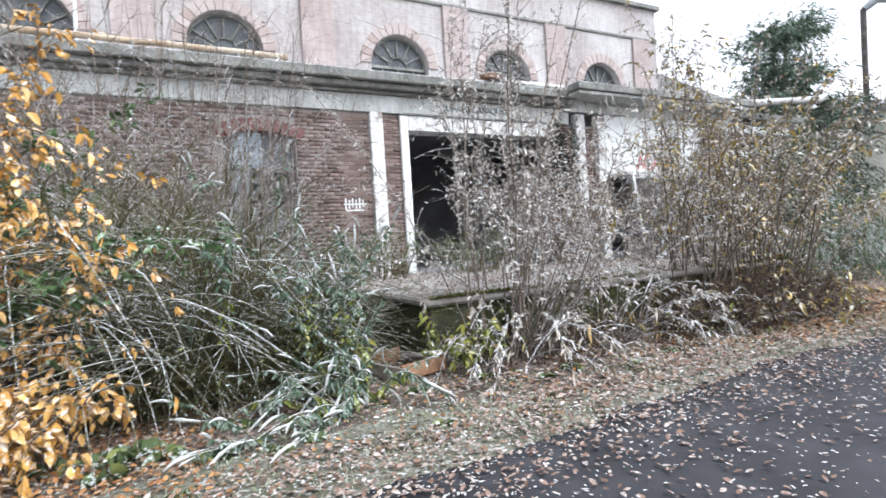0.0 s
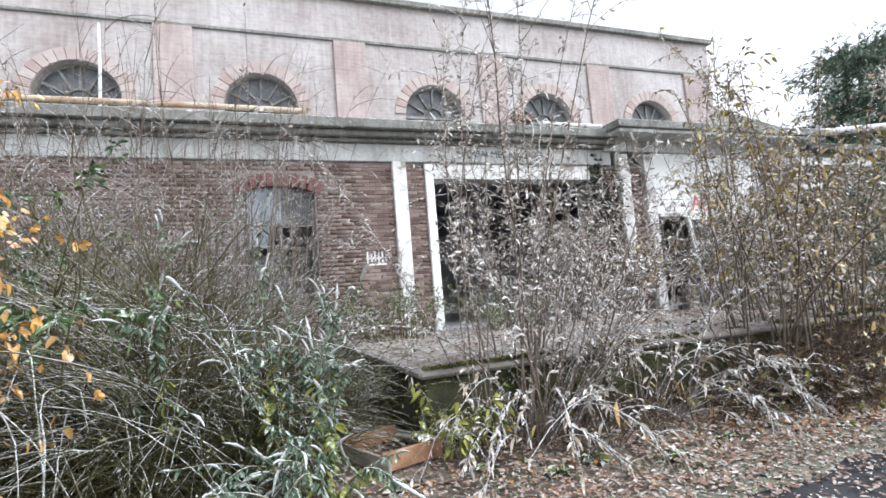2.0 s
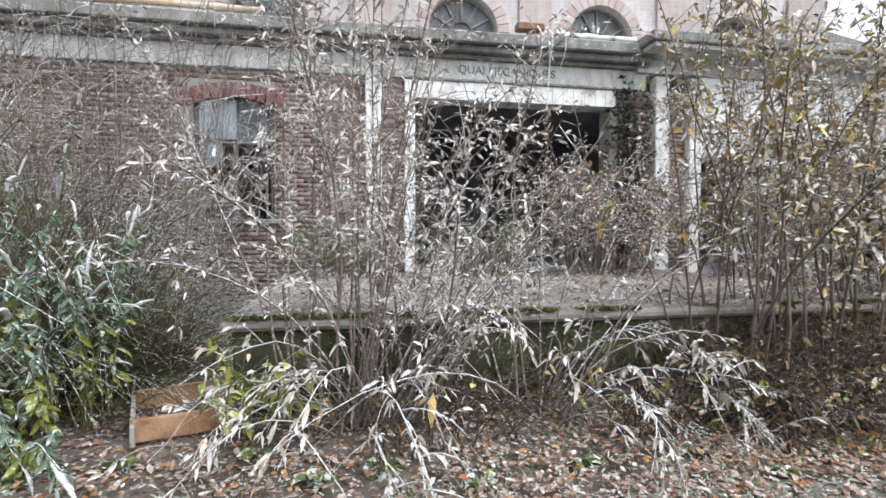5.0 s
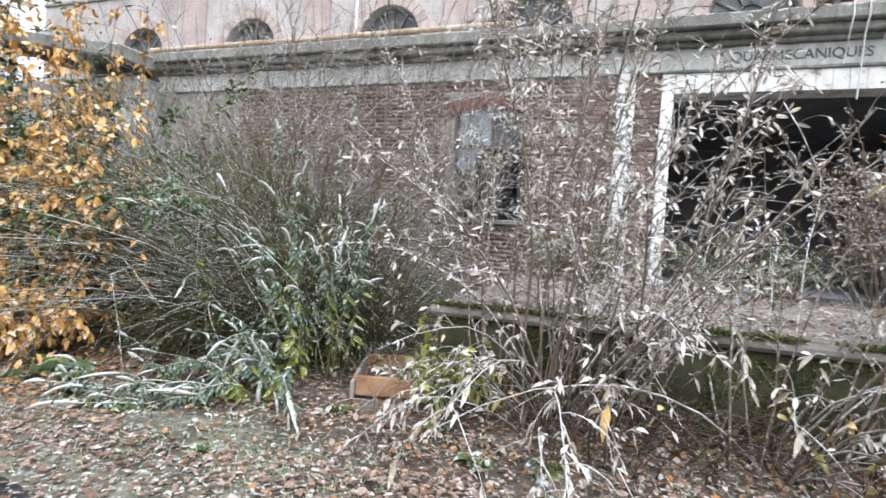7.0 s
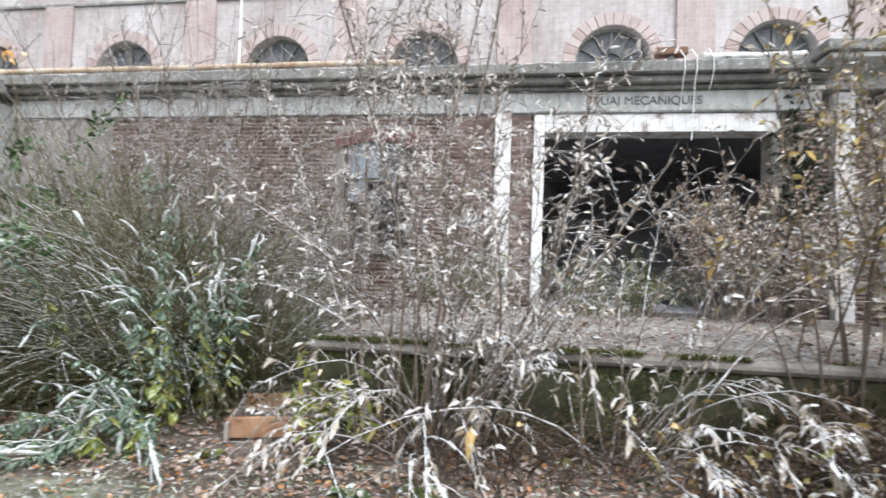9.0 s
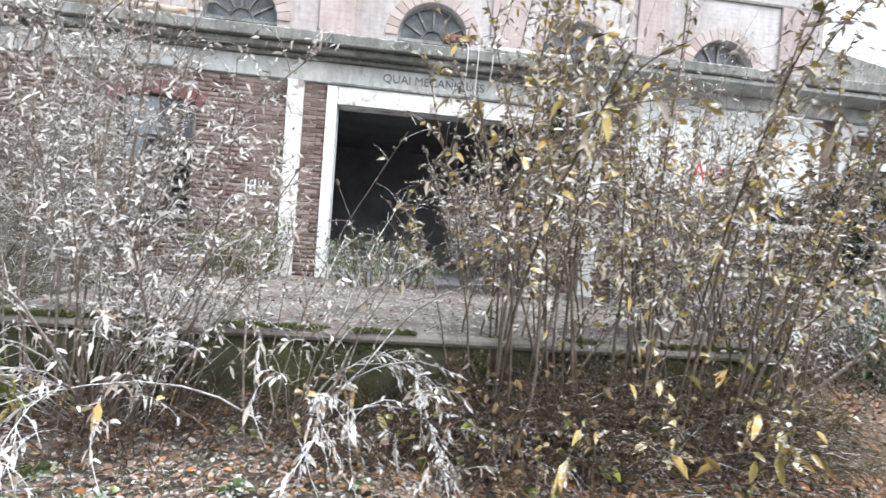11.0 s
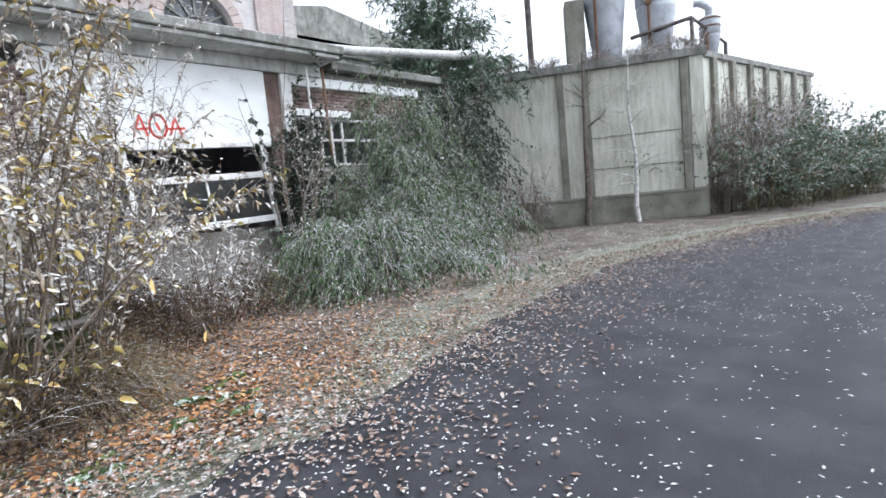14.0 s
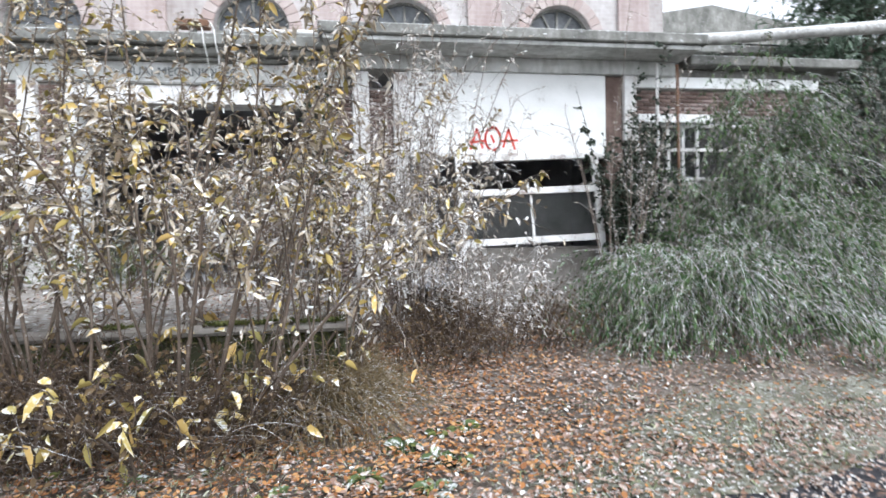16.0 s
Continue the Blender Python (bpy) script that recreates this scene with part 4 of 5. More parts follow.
add_box(bm, (-0.33, -0.45, 0.0), (0.33, 0.45, 2.4), 0.03, Matrix.Rotation(math.atan2(P1.y - P0.y, P1.x - P0.x), 4, "Z"))
part("body", bm, M_CONC_D, hop)
trestle = thing("roof_trestle", "broken steel trestle along the shed roof", "trestle")
for a, b in (((4.9, 0.5, 6.35), (6.9, 0.5, 6.75)), ((6.9, 0.5, 6.75), (8.6, 2.5, 6.2)), ((5.6, 0.5, 5.8), (5.6, 0.5, 6.5)), ((6.9, 0.5, 5.8), (6.9, 0.5, 6.75)), ((7.6, 1.4, 5.6), (7.6, 1.4, 6.5)), ((8.6, 2.5, 4.6), (8.6, 2.5, 6.2)),
             ((6.5, 0.5, 6.1), (8.4, 2.3, 5.7)), ((7.2, 0.9, 5.75), (7.6, 1.4, 6.5))):
    v, q = tubes(np.array([[tuple(on_shed(*a)), tuple(on_shed(*b))]]), np.full((1, 2), 0.07), 4)
    fast_mesh("beam", v, q, M_STEEL_OLD, trestle)

# far factory block
far = thing("far_factory", "distant pale factory block in the fog", "factory", kind="structure")
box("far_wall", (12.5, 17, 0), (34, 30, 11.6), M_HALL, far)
bm = bmesh.new()
for a, b in zip([(12, 16.5, 11.6), (23, 16.5, 13.6), (35, 16.5, 11.6)], [(12, 31, 11.6), (23, 31, 13.6), (35, 31, 11.6)]):
    bm.verts.new(a)
    bm.verts.new(b)
bm.verts.ensure_lookup_table()
for f in ((0, 2, 3, 1), (2, 4, 5, 3), (0, 4, 2), (1, 3, 5)):
    bm.faces.new([bm.verts[i] for i in f])
part("far_roof", bm, M_CORNICE, far)
for k in range(6):
    box("far_window", (14 + k * 3.2, 16.9, 7.6), (15.6 + k * 3.2, 17.05, 9.8), M_DARK, far)
low = boxes("link_building", [((13.0, 3.2, 0), (21, 10, 6.0))], M_FASCIA)
tagged(low, "low grey link building behind the annex", "building", kind="structure")
tagged(boxes("link_roof", [((12.95, 3.0, 6.0), (21.2, 10, 6.2))], M_CORNICE, bevel=0.02), "grey roof of the link building", "roof", kind="structure")

# ---- broken crate on the ground ----
crate = thing("broken_crate", "broken wooden crate frame of raw and greyed boards", "crate", (-2.7, -4.62, 0.03))
crate.rotation_euler = (0, 0, math.atan2(-0.94, 0.34))
for nm, lo, hi, mat, tilt in (("side_rail", (-0.75, -0.03, 0.0), (0.72, 0.0, 0.13), M_WOODG, 0), ("side_rail", (-0.5, 0.62, 0.0), (0.7, 0.66, 0.1), M_WOODG, 3), ("cross_board", (-0.12, 0.0, 0.0), (-0.08, 0.62, 0.15), M_WOOD, 2),
                              ("cross_board", (0.6, 0.0, 0.0), (0.64, 0.6, 0.15), M_WOOD, -2), ("cross_board", (-0.6, 0.0, 0.02), (-0.56, 0.6, 0.12), M_WOODG, 0), ("loose_board", (0.1, 0.5, 0.08), (0.75, 0.58, 0.1), M_WOODG, 9)):
    bm = add_box(bmesh.new(), lo, hi, 0.006, Matrix.Rotation(radians(tilt), 4, "Z"))
    part(nm, bm, mat, crate)
# ---- planting ----
RIM = dict(leaf=(0.056, 0.27), twig_mat=M_TWIG, leaf_mat=M_LEAF_RIME, twig_lo=0.36, lo=0.36)
ROW = dict(RIM, leaf=(0.075, 0.25), twig_lo=0.2, lo=0.2, droop=0.5, twig_len=0.5)
WIL = dict(leaf=(0.058, 0.34), twig_mat=M_TWIG, leaf_mat=M_LEAF_PALE)
# orange shrub with evergreen behind
shrub("orange_shrub", "dense shrub hung with frosted orange autumn leaves", (-5.95, -5.35, 0), 1, 40, 3.9, 0.13, 1000, 9500, (0.056, 0.7), M_BARK, M_LEAF_ORANGE, base_r=0.5, gravity=0.18, twig_len=0.5, twig_gravity=0.6, droop=0.6, lo=0.1, lean=(-0.08, 0))
shrub("orange_shrub", "low orange-leaved shrub drooping to the ground", (-5.55, -5.9, 0), 11, 26, 1.5, 0.36, 400, 2600, (0.062, 0.75), M_BARK, M_LEAF_ORANGE, base_r=0.35, gravity=0.5, twig_len=0.4, twig_gravity=0.7, droop=0.7, lo=0.1)
shrub("evergreen_bush", "frosted dark green bush behind orange leaves", (-7.0, -4.6, 0), 12, 90, 4.0, 0.4, 1800, 17000, (0.085, 0.35), M_TWIG, M_LEAF_DARK, base_r=0.9, gravity=0.35)
# twiggy bush
shrub("broom_bush", "large drooping grey-green bush of thin frosted twigs", (-5.5, -3.2, 0), 2, 520, 3.7, 0.55, 2600, 1500, (0.05, 0.3), M_TWIG_OLIVE, M_LEAF_GREEN, base_r=0.9, gravity=0.34, stem_r=0.0105, twig_len=1.1, twig_r=0.0046, bend=0.1, lean=(-0.2, -0.05), twig_jit=0.22, twig_up=0.03)
shrub("broom_bush", "olive twiggy bush sweeping sideways", (-4.5, -3.7, 0), 24, 620, 3.0, 0.72, 2200, 900, (0.05, 0.3), M_TWIG_SHADED, M_LEAF_GREEN, base_r=0.6, gravity=0.36, stem_r=0.0105, twig_len=1.0, twig_r=0.0046, bend=0.08, lean=(-0.3, -0.05), twig_jit=0.22, twig_up=0.03)
shrub("broom_bush", "spreading olive-green twiggy bush beside the dock", (-3.5, -3.7, 0), 21, 520, 2.0, 0.7, 1600, 1200, (0.05, 0.3), M_TWIG_SHADED, M_LEAF_GREEN, base_r=0.6, gravity=0.4, stem_r=0.007, twig_len=0.7, twig_r=0.0034, bend=0.08, twig_jit=0.22, twig_up=0.03)
shrub("bare_thicket", "tall thin bare stems against the facade", (-4.4, -1.8, 0), 22, 210, 5.2, 0.2, 3000, 900, (0.05, 0.35), M_TWIG, M_LEAF_PALE, base_r=1.7, gravity=0.1, stem_r=0.009, twig_len=0.7, twig_r=0.0045, bend=0.06)
shrub("bare_thicket", "tall grey bare stems near the annex", (-7.6, -2.4, 0), 23, 300, 4.2, 0.3, 3600, 900, (0.05, 0.35), M_TWIG, M_LEAF_PALE, base_r=1.3, gravity=0.15, stem_r=0.008, twig_len=0.6, bend=0.08)
shrub("broom_bush", "pale frosted strands sweeping out of a twiggy bush", (-3.9, -3.8, 0), 25, 360, 3.2, 0.45, 1800, 500, (0.05, 0.3), M_TWIG_OLIVE, M_LEAF_GREEN, base_r=0.5, gravity=0.28, stem_r=0.011, twig_len=1.0, twig_r=0.0046, bend=0.08, lean=(-0.75, -0.15), twig_jit=0.22, twig_up=0.03)
# Darker olive strands added low down to stand in for the bush's inner shade.
M_TWIG_SHADE_FILL = mk("shade_dark_olive_twig", [(0.2, (0.03, 0.026, 0.012)), (0.6, (0.075, 0.07, 0.03)), (0.9, (0.15, 0.135, 0.065))], 4, 50, bump=0)
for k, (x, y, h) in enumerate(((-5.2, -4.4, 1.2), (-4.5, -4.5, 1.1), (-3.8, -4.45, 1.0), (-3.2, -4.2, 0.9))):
    shrub("broom_bush", "thin arching olive strands added low, darkened as the bush's inner shade", (x, y, 0), 26 + 100 * k, 260, h, 0.75, 1300, 500, (0.045, 0.35), M_TWIG_SHADE_FILL, M_LEAF_GREEN, base_r=0.45, gravity=0.4, stem_r=0.0065, twig_len=0.5, twig_r=0.003, twig_jit=0.3)
shrub("green_clump", "yellow-green leafy clump at the dock's mossy corner", (-1.95, -5.12, 0), 27, 16, 0.75, 0.35, 80, 260, (0.085, 0.5), M_TWIG_OLIVE, M_LEAF_LIME, base_r=0.22, gravity=0.3, droop=0.7, stem_r=0.005)
# butterfly bushes
butterfly_bush("upright butterfly bush with hanging frosted leaves and seed spikes", (-3.05, -4.95, 0), 3, 12, 1.7, 0.2, (0.0, -0.05), 0.12, lime=0.6)
butterfly_bush("low sprawling frosted butterfly bush at the verge", (-3.15, -5.55, 0), 31, 15, 1.15, 0.6, (-0.75, -0.3), 0.7, base_r=0.3, spike=0.26)
butterfly_bush("frosted butterfly bush tangled in twigs", (-3.9, -4.55, 0), 32, 7, 2.1, 0.25, (0.05, -0.05), 0.2, base_r=0.45, twigs=3, lime=0.5)
# frosted saplings before the dock
shrub("willow_sapling", "tall sapling with rimed pale oval leaves", (-1.25, -4.99, 0), 4, 18, 5.0, 0.15, 620, 4600, base_r=0.3, gravity=0.1, twig_len=0.5, **RIM)
shrub("willow_sapling", "bushy sapling with rimed pale leaves before the dock", (-0.75, -4.99, 0), 41, 18, 2.9, 0.32, 420, 2900, base_r=0.3, gravity=0.22, twig_len=0.45, **RIM)
shrub("willow_sapling", "thin dark-stemmed sapling leaning over the dock", (-0.95, -5.05, 0), 42, 20, 3.2, 0.4, 170, 450, base_r=0.25, gravity=0.15, lean=(0.45, 0), **WIL)
shrub("willow_sapling", "leaning frosted sapling before the dock door", (0.35, -5.1, 0), 43, 14, 3.4, 0.3, 130, 380, base_r=0.35, gravity=0.2, lean=(0.2, 0.1), **WIL)
CAS = dict(leaf=(0.058, 0.32), twig_mat=M_TWIG_RIME, leaf_mat=M_LEAF_RIME, twig_len=0.36, twig_gravity=0.45, droop=0.55, stem_r=0.0072, lo=0.4, bend=0.16, leaf_jitter=0.45, twig_jit=0.35, twig_lo=0.4, second=(240, M_LEAF_PALE, (0.072, 0.34)))
shrub("arching_willow", "low willow arching over the dock edge with frosted leaves", (-1.1, -5.05, 0.0), 5, 15, 2.3, 0.6, 85, 330, base_r=0.18, gravity=0.62, lean=(-0.35, -0.6), **CAS)
shrub("arching_willow", "low willow arching to the ground with frosted leaves", (0.4, -5.1, 0.0), 51, 16, 2.4, 0.6, 90, 380, base_r=0.22, gravity=0.64, lean=(0.3, -0.55), **CAS)
shrub("arching_willow", "tangle of arching frosted branches under the dock edge", (1.5, -5.1, 0.0), 52, 5, 1.9, 0.5, 40, 130, base_r=0.4, gravity=0.56, lean=(0.5, -0.45), **CAS)
for k, (x, y, lab) in enumerate(((-1.5, -5.15, "thin shoots with the last yellow leaves"), (0.2, -5.3, "thin bent shoots with a few orange leaves"), (1.7, -5.5, "bent shoots with scattered yellow-orange leaves"))):
    shrub("low_shoots", lab, (x, y, 0), 58 + k, 9, 0.95, 0.55, 20, 34, (0.095, 0.42), M_TWIG_BROWN, M_LEAF_YELLOW, base_r=0.25, gravity=0.35, droop=0.7, stem_r=0.005)
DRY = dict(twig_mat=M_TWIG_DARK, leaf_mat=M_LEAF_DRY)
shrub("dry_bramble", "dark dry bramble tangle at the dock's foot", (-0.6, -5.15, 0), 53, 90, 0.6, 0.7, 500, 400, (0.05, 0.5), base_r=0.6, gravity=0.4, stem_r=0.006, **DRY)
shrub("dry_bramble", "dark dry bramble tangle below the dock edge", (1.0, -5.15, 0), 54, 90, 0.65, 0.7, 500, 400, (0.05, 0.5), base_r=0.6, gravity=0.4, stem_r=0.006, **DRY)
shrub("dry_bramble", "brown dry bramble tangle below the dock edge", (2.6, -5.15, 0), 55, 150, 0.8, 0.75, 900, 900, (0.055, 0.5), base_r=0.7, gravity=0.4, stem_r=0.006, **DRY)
# thicket in the doorway
shrub("door_thicket", "grey-brown leafy thicket growing before the dock door", (2.9, -1.0, 0.75), 6, 70, 2.7, 0.3, 1100, 4200, (0.06, 0.45), M_TWIG, M_LEAF_BROWN, base_r=0.7, gravity=0.2, second=(2600, M_LEAF_PALE, (0.06, 0.4)))
shrub("door_thicket", "low frosted growth at the door threshold", (0.9, -0.9, 0.75), 61, 60, 1.1, 0.5, 500, 1200, (0.055, 0.42), M_TWIG_OLIVE, M_LEAF_GREEN, base_r=0.7, gravity=0.3)
shrub("door_thicket", "frosted growth against the brick wall", (-1.2, -0.8, 0.75), 62, 60, 1.3, 0.4, 500, 1200, (0.055, 0.42), M_TWIG_OLIVE, M_LEAF_GREEN, base_r=0.6, gravity=0.3)
# yellow leaved shrubs
YEL = dict(twig_mat=M_TWIG_GREY, leaf_mat=M_LEAF_YELLOW)
for k, (x, y, h, n, lean, lab) in enumerate((
        (1.9, -5.1, 4.1, 420, (0.05, 0), "thin-stemmed shrub with yellowing leaves before the dock"),
        (2.7, -5.05, 4.4, 700, (0.0, 0.05), "tall shrub with frosted yellow leaves"),
        (3.4, -5.1, 4.5, 800, (0.05, 0), "tall multi-stemmed shrub with yellow leaves by the dock's end"),
        (3.9, -4.9, 3.6, 700, (0.1, 0), "shrub with mottled yellow leaves at the dock corner"))):
    shrub("yellow_shrub", lab, (x, y, 0), 70 + k, 17, h, 0.32, 420, int(n * 0.9), (0.075, 0.44), base_r=0.5, gravity=0.16, stem_r=0.0145, twig_lo=0.42, lo=0.5, bend=0.18, lean=lean, droop=0.45, twig_len=0.45, second=(int(n * 4.6), M_LEAF_PALE, (0.062, 0.36)), **YEL)
shrub("yellow_shrub", "low shrub with large yellow leaves at the dock's foot", (2.5, -5.6, 0), 75, 18, 1.0, 0.55, 80, 140, (0.105, 0.46), base_r=0.4, gravity=0.35, droop=0.6, **YEL)
shrub("yellow_shrub", "low shrub with large yellow-green leaves", (3.45, -5.5, 0), 76, 20, 1.15, 0.5, 100, 190, (0.1, 0.46), base_r=0.5, gravity=0.35, droop=0.6, **YEL)
shrub("dry_clump", "olive-brown mound of drooping strands at the dock's end", (4.25, -4.95, 0), 77, 420, 1.05, 0.75, 1500, 500, (0.05, 0.4), M_TWIG_STRAW, M_LEAF_DRY, base_r=0.3, gravity=0.6, stem_r=0.0055, twig_len=0.45, twig_jit=0.25, twig_gravity=0.7)
shrub("yellow_shrub", "thin-stemmed shrub with rimed leaves rising from a mound", (4.3, -4.85, 0), 87, 16, 2.9, 0.2, 160, 220, (0.075, 0.42), base_r=0.3, gravity=0.14, stem_r=0.011, twig_lo=0.3, second=(520, M_LEAF_RIME, (0.07, 0.34)), **YEL)
shrub("ivy_column", "dark ivy hanging beside the dock door", (3.92, -0.12, 0.75), 86, 40, 3.5, 0.04, 600, 4500, (0.07, 0.6), M_BARK, M_IVY, base_r=0.16, gravity=0.03, twig_len=0.22, bend=0.03, second=(700, M_LEAF_PALE, (0.05, 0.45)))
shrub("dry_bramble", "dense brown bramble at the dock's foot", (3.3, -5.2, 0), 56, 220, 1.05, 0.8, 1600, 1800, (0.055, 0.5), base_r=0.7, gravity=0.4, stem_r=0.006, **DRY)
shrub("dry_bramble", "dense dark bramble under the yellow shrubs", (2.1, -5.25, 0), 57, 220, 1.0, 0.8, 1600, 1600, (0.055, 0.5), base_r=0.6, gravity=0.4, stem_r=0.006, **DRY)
for k, (x, y) in enumerate(((1.35, -5.35), (2.0, -5.65))):
    shrub("bramble_clump", "low bramble with broad yellow-green leaves over dark litter", (x, y, 0), 180 + k, 16, 0.55, 0.7, 50, 45, (0.08, 0.6), M_TWIG_BROWN, M_LEAF_LIME, base_r=0.3, gravity=0.35, droop=0.6, stem_r=0.005, second=(30, M_LEAF_YELLOW, (0.09, 0.55)))
# before the white bay
shrub("willow_sapling", "tall thin sapling with white rimed leaves before the columns", (5.0, -2.1, 0), 44, 34, 5.0, 0.17, 900, 5200, base_r=0.45, gravity=0.1, **ROW)
shrub("willow_sapling", "sapling with rimed leaves before the white panel", (5.5, -1.7, 0), 45, 24, 4.2, 0.22, 520, 2400, base_r=0.5, gravity=0.15, **ROW)
shrub("willow_sapling", "low rimed sapling before the hanging window", (6.1, -2.8, 0), 46, 26, 1.8, 0.3, 320, 1300, base_r=0.5, gravity=0.25, **ROW)
shrub("willow_sapling", "tall rimed sapling against the canopy", (8.7, -1.3, 0), 47, 14, 4.7, 0.12, 180, 700, base_r=0.25, gravity=0.08, **RIM)
shrub("dry_clump", "red-brown dry undergrowth below the window", (6.3, -2.4, 0), 78, 130, 1.15, 0.6, 900, 2600, (0.05, 0.45), base_r=0.9, gravity=0.4, stem_r=0.006, **DRY)
shrub("dry_clump", "brown frosted undergrowth beside the bay", (5.0, -3.3, 0), 79, 120, 0.9, 0.7, 800, 1800, (0.05, 0.45), base_r=0.9, gravity=0.4, stem_r=0.006, **DRY)
# evergreens
EVG = dict(twig_mat=M_TWIG, leaf_mat=M_LEAF_DARK, twig_len=1.0, twig_gravity=0.75, twig_up=0.15, droop=0.5, stem_r=0.01, leaf_share=0.97, leaf_jitter=0.24, spray_jit=0.28, twig_jit=0.45, second_lo=0.72)
shrub("evergreen_bush", "drooping green bush with plumes rimed at the tips", (9.3, -2.8, 0), 8, 80, 2.5, 0.34, 900, 44000, (0.048, 0.46), base_r=0.75, gravity=0.55, spray=8000, second=(9500, M_LEAF_RIME, (0.036, 0.33)), **EVG)
shrub("evergreen_bush", "tall drooping green bush rimed at the tips", (11.0, -1.6, 0), 81, 46, 5.0, 0.08, 800, 40000, (0.05, 0.46), base_r=0.4, gravity=0.3, spray=7500, second=(8500, M_LEAF_RIME, (0.032, 0.36)), **EVG)
shrub("evergreen_bush", "dark green bush spreading along the verge", (11.7, -2.0, 0), 82, 70, 2.6, 0.34, 900, 36000, (0.05, 0.46), base_r=0.8, gravity=0.5, spray=7000, second=(4000, M_LEAF_RIME, (0.03, 0.36)), **EVG)
IVY = dict(EVG, leaf_mat=M_IVY)
shrub("evergreen_tree", "tall dark evergreen filling the corner by the shed", (13.2, -0.6, 0), 83, 110, 4.6, 0.14, 2400, 52000, (0.065, 0.45), base_r=0.9, gravity=0.2, second=(3000, M_LEAF_FROST_GREEN, (0.06, 0.4)), **IVY)
# Dark growth added where the shed's corner is only a shaded recess.
shrub("evergreen_tree", "dark ivy-clad growth added in place of the shed's shaded recess", (15.2, 1.2, 0), 84, 120, 6.0, 0.1, 2400, 60000, (0.08, 0.45), base_r=0.9, gravity=0.2, **IVY)
shrub("ivy_column", "dark ivy climbing the end of the bay", (9.3, -0.5, 0), 85, 60, 3.4, 0.1, 900, 9000, (0.07, 0.7), M_BARK, M_IVY, base_r=0.25, gravity=0.05, twig_len=0.25)
def tree(name, label, place, seed, height, trunk_r, limbs, crown_r, crown_lo, twigs, leaves, leaf, bark, leaf_mat, up=0.5, gravity=0.1, twig_len=0.9, crown=True):
    """A tapered trunk, limbs along it, and a crown of twigs and leaves."""
    rng = np.random.default_rng(seed)
    ob = thing(name, label, "tree", place)
    t = np.linspace(0, 1, 10)
    tr = np.stack([0.06 * height * np.cumsum(rng.normal(size=10)) / 10, 0.06 * height * np.cumsum(rng.normal(size=10)) / 10, t * height - 0.05], 1)
    tr[0, :2] = 0
    v, q = tubes(tr[None], (trunk_r * np.linspace(1, 0.15, 10))[None], 10)
    fast_mesh("trunk", v, q, bark, ob, smooth=True)
    pos, d, i, s = sample(rng, tr[None], limbs, crown_lo, 0.98)
    a = rng.random(limbs) * 2 * np.pi
    w = np.stack([np.cos(a), np.sin(a), np.full(limbs, up) + 0.2 * rng.normal(size=limbs)], 1)
    LL = crown_r * (1.15 - 0.75 * s) * (0.6 + 0.6 * rng.random(limbs))
    P = curves(rng, pos, w, LL, 7, 0.12, gravity)
    R = (trunk_r * 0.32 * (1.1 - s))[:, None] * np.linspace(1, 0.2, 7)[None] + 0.003
    for b in range(min(limbs, 40)):
        v, q = tubes(P[b:b + 1], R[b:b + 1], 5)
        fast_mesh("limb", v, q, bark, ob, smooth=True)
    if limbs > 40:
        v, q = tubes(P[40:], R[40:], 4)
        fast_mesh("limbwork", v, q, bark, ob, kind="stuff")
    pos, d, i, s = sample(rng, P, twigs, 0.2, 1.0)
    T = curves(rng, pos, d + rng.normal(size=(twigs, 3)) * 0.6, twig_len * (0.4 + 0.8 * rng.random(twigs)), 5, 0.15, gravity)
    v, q = tubes(T, 0.007 * np.ones((twigs, 1)) * np.linspace(1, 0.4, 5)[None], 3)
    fast_mesh("twigwork", v, q, bark, ob, kind="stuff")
    if leaves:
        p, d, _, _ = sample(rng, T, leaves, 0.1, 1.0)
        z = leaf[0] * (0.5 + 0.9 * rng.random(leaves))
        v, q = leaf_mesh(p, d * 0.7 + rng.normal(size=(leaves, 3)) * 0.7, z, z * leaf[1], rng, 0.25)
        fast_mesh("crown", v, q, leaf_mat, ob, kind="stuff")
    return ob


tree("pine_tree", "dark ragged pine rising out of the ivy by the shed", (16.2, 1.4, 0), 90, 8.9, 0.2, 60, 2.5, 0.5, 1300, 15000, (0.22, 0.16), M_BARK, M_LEAF_FROST_GREEN, 0.35)
tree("bare_tree", "dark frosted tree behind the low annex", (-15.5, -1.5, 0), 91, 8.5, 0.2, 44, 2.8, 0.3, 900, 9000, (0.14, 0.4), M_BARK, M_LEAF_GREEN, 0.5)
tree("bare_tree", "dark tree standing beside the low annex", (-12.5, -5.0, 0), 92, 6.5, 0.16, 40, 2.4, 0.15, 800, 9000, (0.12, 0.4), M_BARK, M_LEAF_DARK, 0.5)
b0 = on_shed(4.6, -0.9, 0)
tree("birch_sapling", "slender bare birch with pale bark before the shed", tuple(b0), 93, 5.6, 0.09, 24, 1.5, 0.2, 160, 0, (0.1, 0.3), M_BIRCH, M_LEAF_PALE, 0.35)
b0 = on_shed(2.95, -0.5, 0)
tree("dead_trunk", "dark leaning bare trunk against the shed wall", tuple(b0), 94, 5.9, 0.13, 10, 1.0, 0.5, 60, 0, (0.1, 0.3), M_BARK, M_LEAF_PALE, 0.6)
